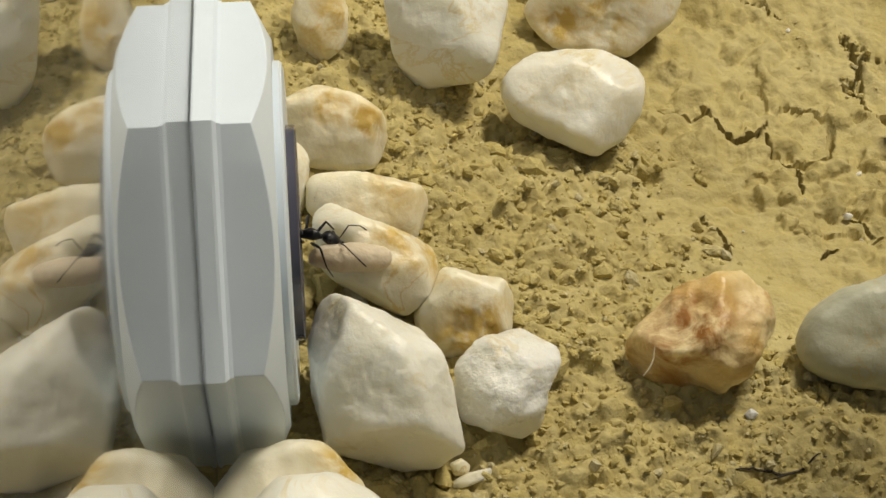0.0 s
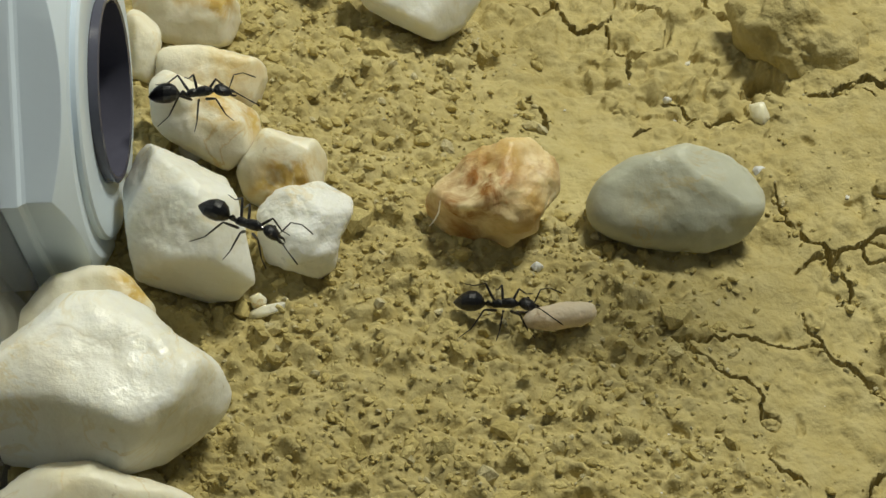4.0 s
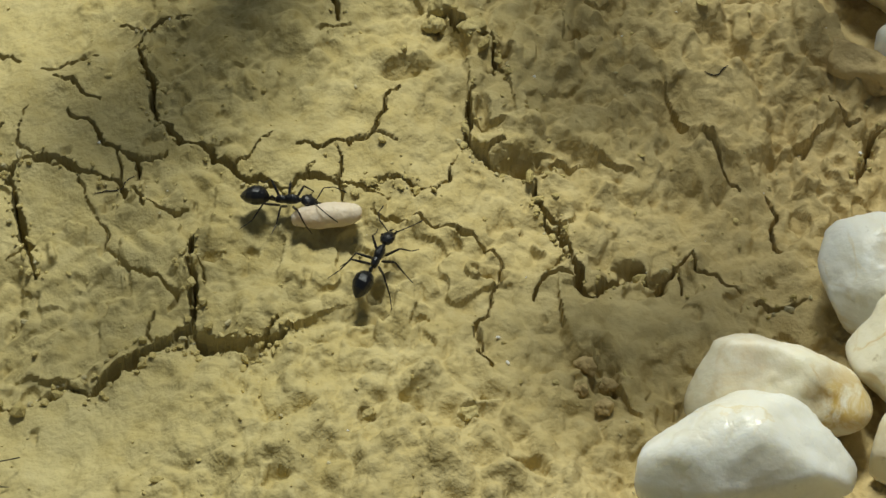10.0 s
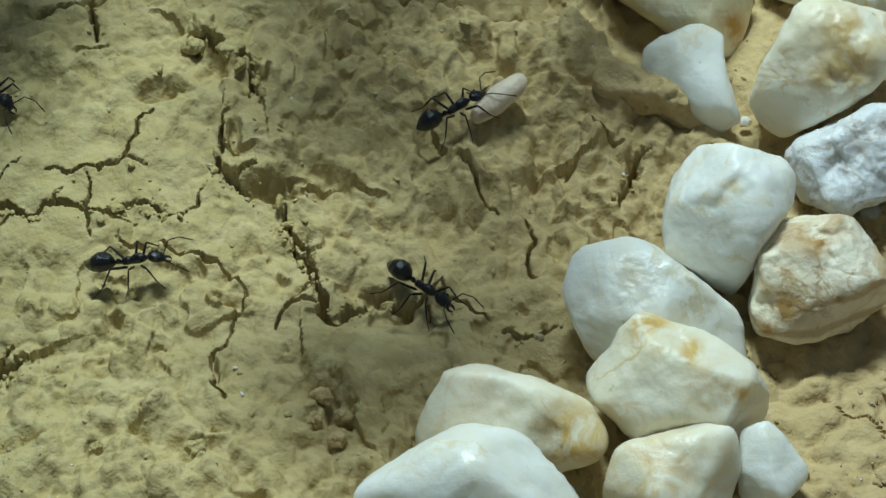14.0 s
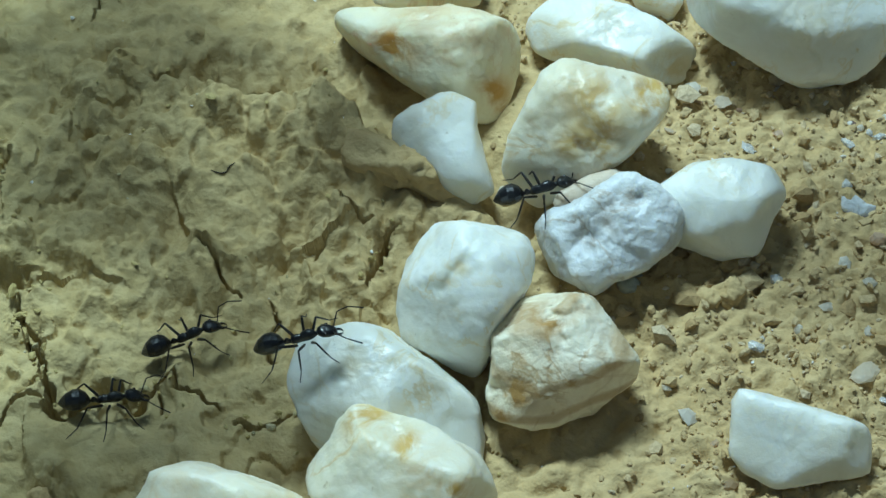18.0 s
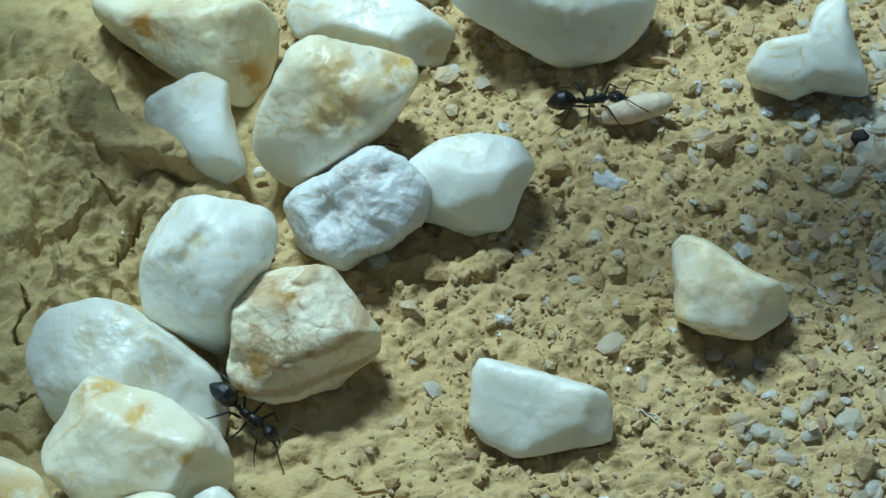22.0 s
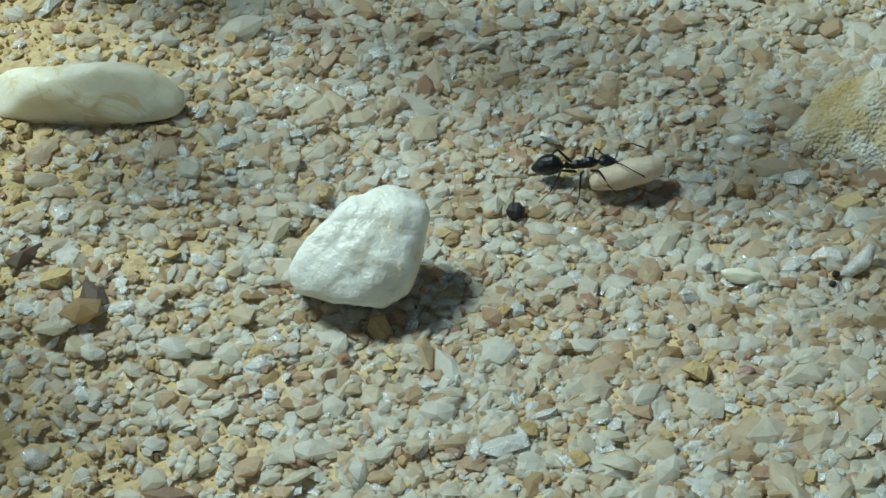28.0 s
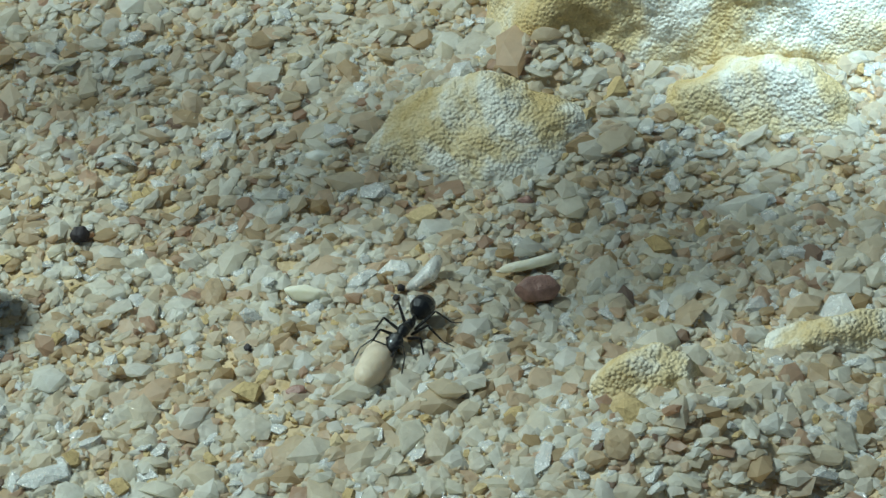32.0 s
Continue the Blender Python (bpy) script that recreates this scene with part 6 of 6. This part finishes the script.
def build_ant():
    root = new("ant")
    gaster = [(-3.95, 0.05, 0.05, 1.28), (-3.75, 0.32, 0.30, 1.32), (-3.3, 0.68, 0.66, 1.45), (-2.7, 0.90, 0.88, 1.58), (-2.1, 0.88, 0.88, 1.62), (-1.6, 0.62, 0.64, 1.55), (-1.32, 0.28, 0.30, 1.42), (-1.22, 0.10, 0.12, 1.36)]
    part("gaster", lathe(gaster, 18), CUTICLE, root, "glossy black oval abdomen")
    part("petiole", lathe([(-1.28, 0.10, 0.12, 1.36), (-1.05, 0.17, 0.34, 1.48), (-0.88, 0.16, 0.30, 1.46), (-0.62, 0.12, 0.14, 1.30)]), CUTICLE, root)
    thorax = [(-0.75, 0.12, 0.14, 1.30), (-0.55, 0.30, 0.36, 1.42), (-0.15, 0.36, 0.42, 1.50), (0.15, 0.33, 0.36, 1.48), (0.45, 0.40, 0.46, 1.60), (0.9, 0.44, 0.50, 1.66), (1.25, 0.36, 0.40, 1.64), (1.5, 0.20, 0.22, 1.62), (1.72, 0.13, 0.15, 1.66)]
    part("thorax", lathe(thorax, 16), CUTICLE, root)
    skull = [(1.62, 0.14, 0.15, 1.72), (1.78, 0.42, 0.34, 1.74), (2.1, 0.62, 0.46, 1.72), (2.5, 0.62, 0.45, 1.62), (2.85, 0.50, 0.36, 1.50), (3.1, 0.34, 0.22, 1.40), (3.2, 0.18, 0.12, 1.36)]
    head = part("head", lathe(skull, 18), CUTICLE, root, "dull black head")
    for y in (-1, 1):
        bm = bmesh.new()
        bmesh.ops.create_icosphere(bm, subdivisions=2, radius=0.15 * MM, matrix=Matrix.Translation((2.4 * MM, y * 0.52 * MM, 1.84 * MM)))
        part("eye", bm, EYE, head)
        part("mandible", limb(bmesh.new(), [(3.05, y * 0.26, 1.34), (3.42, y * 0.30, 1.22), (3.66, y * 0.07, 1.12)], [(0.11, 0.10), (0.09, 0.03)]), LIMB, head)
        part("antenna", limb(bmesh.new(), [(2.95, y * 0.20, 1.62), (3.45, y * 1.25, 2.3), (4.3, y * 1.8, 2.05), (5.4, y * 2.0, 1.35)], [(0.05, 0.06), (0.05, 0.05), (0.05, 0.06)]), LIMB, head)
    for (hx, hy, hz), line in zip(HIPS, FEET):
        for y in (1, -1):
            leg = part("leg", limb(bmesh.new(), [(a, y * b, c) for a, b, c in line], [(0.13, 0.10), (0.085, 0.06), (0.05, 0.035)]), LIMB, root)
            leg.location = (hx * MM, y * hy * MM, hz * MM)
    return tagged(root, "slender black ant with long legs walking", "ant", "black ants")


def build_cocoon():
    rings = []
    for k in range(15):
        a = math.pi * k / 14
        x = -3.2 * math.cos(a)
        r = 1.16 * math.sin(a) ** 0.7 * (1 - 0.05 * math.cos(a)) + 0.02
        rings.append((x, r, r * 0.96, 0.06 * math.sin(2 * a)))
    bm = lathe(rings, 20)
    for v in bm.verts:
        v.co += Vector((0, 0.05 * MM * math.sin(v.co.x * 2100), 0.04 * MM * math.sin(v.co.x * 2900 + 1)))
    me = bpy.data.meshes.new("cocoon")
    bmesh.ops.recalc_face_normals(bm, faces=bm.faces)
    bm.to_mesh(me)
    bm.free()
    me.materials.append(SILK)
    for p in me.polygons:
        p.use_smooth = True
    return tagged(new("cocoon", me), "pale cream silk ant cocoon held in an ant's jaws", "cocoon")


# Seconds, place in mm, heading and pitch in degrees.
ANTS = [
    [
        (0, -5.8, -1.3, 5, -14, -4), (0.5, -4.7, -3.8, 5, -14, -4), (1, -1.6, -7.3, 5.3, -12, -6), (1.5, 3.4, -14.7, 6, -28, -14),
        (2, 6.8, -19.5, 3, -62, -38), (2.5, 9.5, -18.1, -0.5, -22, -18), (4.5, 34, -17.1, -3.6, 9, 4), (5, 41.3, -12.9, -3.5, 38, 8),
        (5.5, 46.1, -12.5, -3.7, 27, 6), (6, 53.7, -11.5, -3.8, 16, 7), (6.5, 60.8, -10.7, -4.2, 1, 26), (7, 68.8, -11.6, -3.6, 10, 11),
        (7.5, 78.1, -11.8, -2.7, 19, 14), (8, 85.3, -10.6, -1.5, 18, 20), (8.5, 90.5, -8.2, 0.4, 35, 20), (9, 98.9, -10, 1, 11, 16),
        (9.5, 102.3, -8.8, 1.9, 26, 18), (10, 107.7, -9, 2.2, -8, 0), (10.5, 114.3, -9.6, 2.3, -9, 3), (11, 114.4, -9.4, 2.4, 24, 10),
        (11.5, 118.6, -7.9, 3, 29, 17), (12, 126.8, -7.4, 2.9, -5, 0), (12.5, 129.3, -5.9, 3.3, 32, 21), (13, 135.2, -1.2, 4.4, 42, 12),
        (13.5, 140, 2.4, 5.5, 56, 26), (14, 145, 4.2, 5.7, 31, 9), (14.5, 152.3, 8.5, 8.1, 18, 2), (15, 158.7, 8.1, 8.3, 5, 0),
        (15.5, 163.9, 4.5, 9.1, -3, -6), (17.5, 171.5, 2, 6.5, -20, -9), (18, 174.9, 3.2, 6.1, 13, 4), (18.5, 177.3, 7.5, 2.8, 26, 4),
        (19, 180.9, 9.2, 2.7, 30, 3), (19.5, 181.2, 10.1, 2.9, 22, 0), (20, 182.3, 9.8, 2.8, 21, -1), (20.5, 186.1, 11, 2.9, 14, 8),
        (21, 191.7, 12.3, 3, 21, 1), (21.5, 195.4, 12.8, 2.7, 33, 4), (22, 200.4, 14.1, 3.7, -5, 5), (22.5, 206.7, 13.4, 3.2, 11, 6),
        (23, 214, 12.8, 3.1, 20, 6), (23.5, 219.4, 12.9, 3.2, 1, 4), (24, 227.3, 11.6, 2.8, 2, 3), (24.5, 237.6, 10.5, 2.0, 3, -1),
        (25, 245.9, 9.7, 0.9, -4, 1), (25.5, 250.3, 11.4, 1, 45, 12), (26, 253.7, 13.6, 1.2, 35, 3), (26.5, 256.9, 15.1, 1.1, 29, 6),
        (28.5, 283.1, 17.7, -1.3, -13, -3), (29, 287.2, 16.3, -2.0, 0, 0), (29.5, 291.7, 14.2, -2.8, -2, 3), (30, 298, 12, -2.5, -27, 30),
        (30.5, 298.5, 12, -2.8, -23, 21), (31, 298.9, 9.5, -3.4, -35, -4), (31.5, 298.5, 2.9, -3.1, -118, 7), (32, 294.8, -3.3, -2.9, -123, 5),
    ],
    [
        (0, -11.5, -6.5, 3.6, -15, 0), (1, -10, -6.8, 3.6, -15, 0), (1.5, -7.6, -2.6, 5.5, -35, -8), (2, -6.4, -5.4, 5.5, -40, -8),
        (2.5, -6.1, -2.2, 7.5, 10, 10), (4.5, 2.9, -4, 6.8, -3, -8), (5, 5.6, -1.1, 3.5, -35, -28), (5.5, 7.6, 1.2, 0.2, -6, -2),
        (6, 13.1, -3.3, -0.9, -59, -4), (6.5, 17.3, -4.0, -1.4, 25, 1), (7, 22.5, -3.4, -1.9, 13, 3), (8, 18, -4.1, -1.9, 6, -2),
    ],
    [
        (0, -12, -9.5, 4.4, -15, 0), (1.8, -11, -9, 4.4, -15, 0), (2.5, -4.1, -9.4, 5.5, -60, -10), (4.5, 3.8, -24.5, 7.3, -12, -12),
        (5, 2.9, -26.4, 3.5, -60, -38), (5.5, 6.4, -23.4, -3.2, 15, 5), (6, 13.8, -26.1, -3.6, -9, -1), (6.5, 18.4, -24.0, -3.1, 15, -3),
        (7, 25.8, -21.2, -3.9, 9, 12), (7.5, 33.7, -20, -4.2, 4, 2), (8.5, 31.7, -21, -4.3, 18, 8),
    ],
    [
        (6.5, 99.1, -23.1, -3.5, 160, 0), (7, 105.7, -21.7, -1.4, 170, 23), (7.5, 107, -21.5, -0.9, 20, 17), (8, 108.3, -19.7, -0.7, 26, 12),
        (8.5, 109.8, -19.4, -0.4, 40, 12), (9, 112.2, -19.4, -0, 37, 14), (9.5, 115.7, -16.2, 1, 11, 9), (10, 116.5, -15, 1.1, 65, 17),
        (10.5, 120.2, -13.6, 1.7, 28, 7), (11, 122.2, -12.7, 1.8, 38, 14), (11.5, 124.6, -10.7, 2.3, 22, 8), (12, 129.4, -10.2, 1.5, 16, -12),
        (12.5, 135.2, -11, 0.1, 19, 27), (13, 136.1, -11.1, 0.9, 47, 9), (13.5, 140.9, -11.1, -0, -14, -7), (14, 142.5, -12.3, -0.5, -37, -9),
        (14.5, 147.2, -14, -1.7, -33, -11), (15, 147.2, -16.9, -2.4, -61, -9), (15.5, 149.5, -17.1, -2.6, 2, -1), (17.5, 153.5, -12.7, -1.6, 95, 22),
        (18, 156.8, -14.7, 6.5, 5, 12), (18.5, 157.5, -15, 6.9, 0, 8), (19, 159.9, -16.2, 6.6, -16, 20), (19.5, 163.1, -16.6, 6.6, 16, -16),
        (20, 165.3, -15.5, 5.1, 31, -40), (20.5, 166.6, -15.5, 4.1, 33, -40), (21, 170.1, -17, 1.7, -13, -28), (21.5, 170.7, -17.3, 1.2, -13, -18),
        (22, 171.9, -16.9, -2.6, -23, -40), (22.5, 173.1, -16.1, -3.9, -21, -4), (23, 176.1, -17.6, -4.1, 19, 5), (23.5, 176.5, -17, -4, 9, 5),
        (24, 179.9, -17.1, -4.1, 15, 0), (25, 187.8, -15, -3.6, 5, -1),
    ],
    [
        (12.5, 105, 48, 11, -80, 0), (14, 102.1, 5.2, 6.5, -38, -15), (15, 118.3, -6.7, 3.2, -28, 0), (15.5, 124.1, -9.3, 2.6, 17, 4),
        (17.5, 139, -7.4, 1.8, 33, 10), (18, 145.4, -8.5, 0.3, 18, 9), (18.5, 150, -8.9, -0.4, 23, 10), (19, 159.2, -5.3, 0.2, 32, 18),
        (19.5, 159.7, -2.7, 1, 67, 9), (20, 161.3, 2.2, 3.1, 65, 17), (20.5, 162, 0.5, 1.9, 31, 40), (21, 173, 2.8, 1.9, 5, 3),
        (22, 178.6, 7, 2.6, 10, -1), (23, 184.1, 10, 2.7, 22, 3), (23.5, 191.1, 2.5, 7.9, 8, 4), (24, 191.6, -1.6, 6.3, -48, -30),
        (24.5, 194.3, 0.3, 4.5, 0, -20), (25, 197.6, 3.6, 1, 21, 5), (25.5, 203.3, 2.3, 0.7, 6, 3), (26, 209, -1.5, -0.5, 0, 0),
        (26.5, 208.7, 1.4, 0.4, 4, 7),
    ],
    [
        (0, 75, -62, -11, 60, 0), (9.3, 76, -58, -11, 60, 0), (9.8, 80, -42, -9, 60, 0), (10.4, 86, -24, -6, 60, 10),
        (11, 92.4, -10.8, -0.4, -9, 10), (11.5, 105.8, -12, 1.1, -5, 8), (12, 109.2, -11.4, 1.6, 3, 7), (12.5, 113.2, -13.5, 1.4, -33, -1),
        (13, 113.3, -15, 0.9, -71, -7), (13.5, 113, -15.3, 0.8, -73, -8), (14, 117.6, -12.5, 1.8, 3, 6), (14.5, 127.4, -12.3, 1.5, -35, -19),
        (15, 129.3, -12.4, 1.1, -28, -14), (15.5, 132.2, -13.9, -0.4, -1, -27), (17.5, 138.8, -14.8, -1.2, 16, -5), (18, 139, -14.4, -1.1, 10, -5),
        (19, 139.1, -14.6, -1.3, 14, -5), (20, 139.2, -14.2, -1.1, 12, -5), (20.5, 138.9, -14.5, -1.1, 13, -4), (21, 138.5, -15, -0.9, 9, 2),
        (21.5, 140.4, -14.2, -1.4, 10, 7), (22, 141.8, -14.9, -1.3, 15, 4),
    ],
]


def ant_pose(x, y, z, heading, pitch):
    return pose(x * MM, y * MM, z * MM, 0, -pitch, heading)


def full(rows):
    """Rows carried on to the clip's start and end, with turns kept short."""
    rows = list(rows)
    if rows[0][0] > 0:
        rows.insert(0, (0.0, *rows[0][1:]))
    if rows[-1][0] < 32:
        rows.append((32.0, *rows[-1][1:]))
    return rows


def stride(ant, rows):
    """Two sets of three legs swing by turns while the ant walks, and rest while it stands."""
    legs = [o for o in ant.children if o.name.startswith("leg")]
    times = np.array([r[0] for r in rows])
    gone = np.concatenate([[0], np.cumsum(np.linalg.norm(np.diff(np.array([r[1:3] for r in rows]), axis=0), axis=1))])
    ticks = [0.0] + [t for t in np.arange(times[1] if times[0] == 0 and gone[1] == 0 else 0.2, times[-2] if gone[-1] == gone[-2] else 32.0, 0.2)] + [32.0]
    for n, leg in enumerate(legs):
        pair, side = n // 2, 1 if n % 2 == 0 else -1
        lead = 0 if (pair + n) % 2 == 0 else math.pi
        made = []
        for t in ticks:
            way = float(np.interp(t, times, gone)) * 1.15 + 0.3 * math.sin(2.1 * t + pair)
            swing, lift = 17 * math.sin(way + lead), 9 * max(0.0, math.cos(way + lead))
            made.append((t, Matrix.Translation(leg.location) @ Euler((radians(side * lift), 0, radians(swing * side * 0.5 + swing * 0.5))).to_matrix().to_4x4()))
        walk(leg, made)


def motions():
    first = build_ant()
    ants = [first] + [copy_thing(first, Matrix()) for _ in ANTS[1:]]
    for n, (ant, rows) in enumerate(zip(ants, ANTS)):
        if n == 0:
            tagged(ant, "slender black ant carrying a pale cocoon in its jaws")
        rows = full(rows)
        walk(ant, [(t, ant_pose(*r)) for t, *r in rows])
        stride(ant, rows)
        if n == 0:
            hold = pose(4.1 * MM, -0.75 * MM, 0.85 * MM, 0, -9, 10)
            walk(build_cocoon(), [(t, ant_pose(*r) @ hold) for t, *r in rows])


motions()
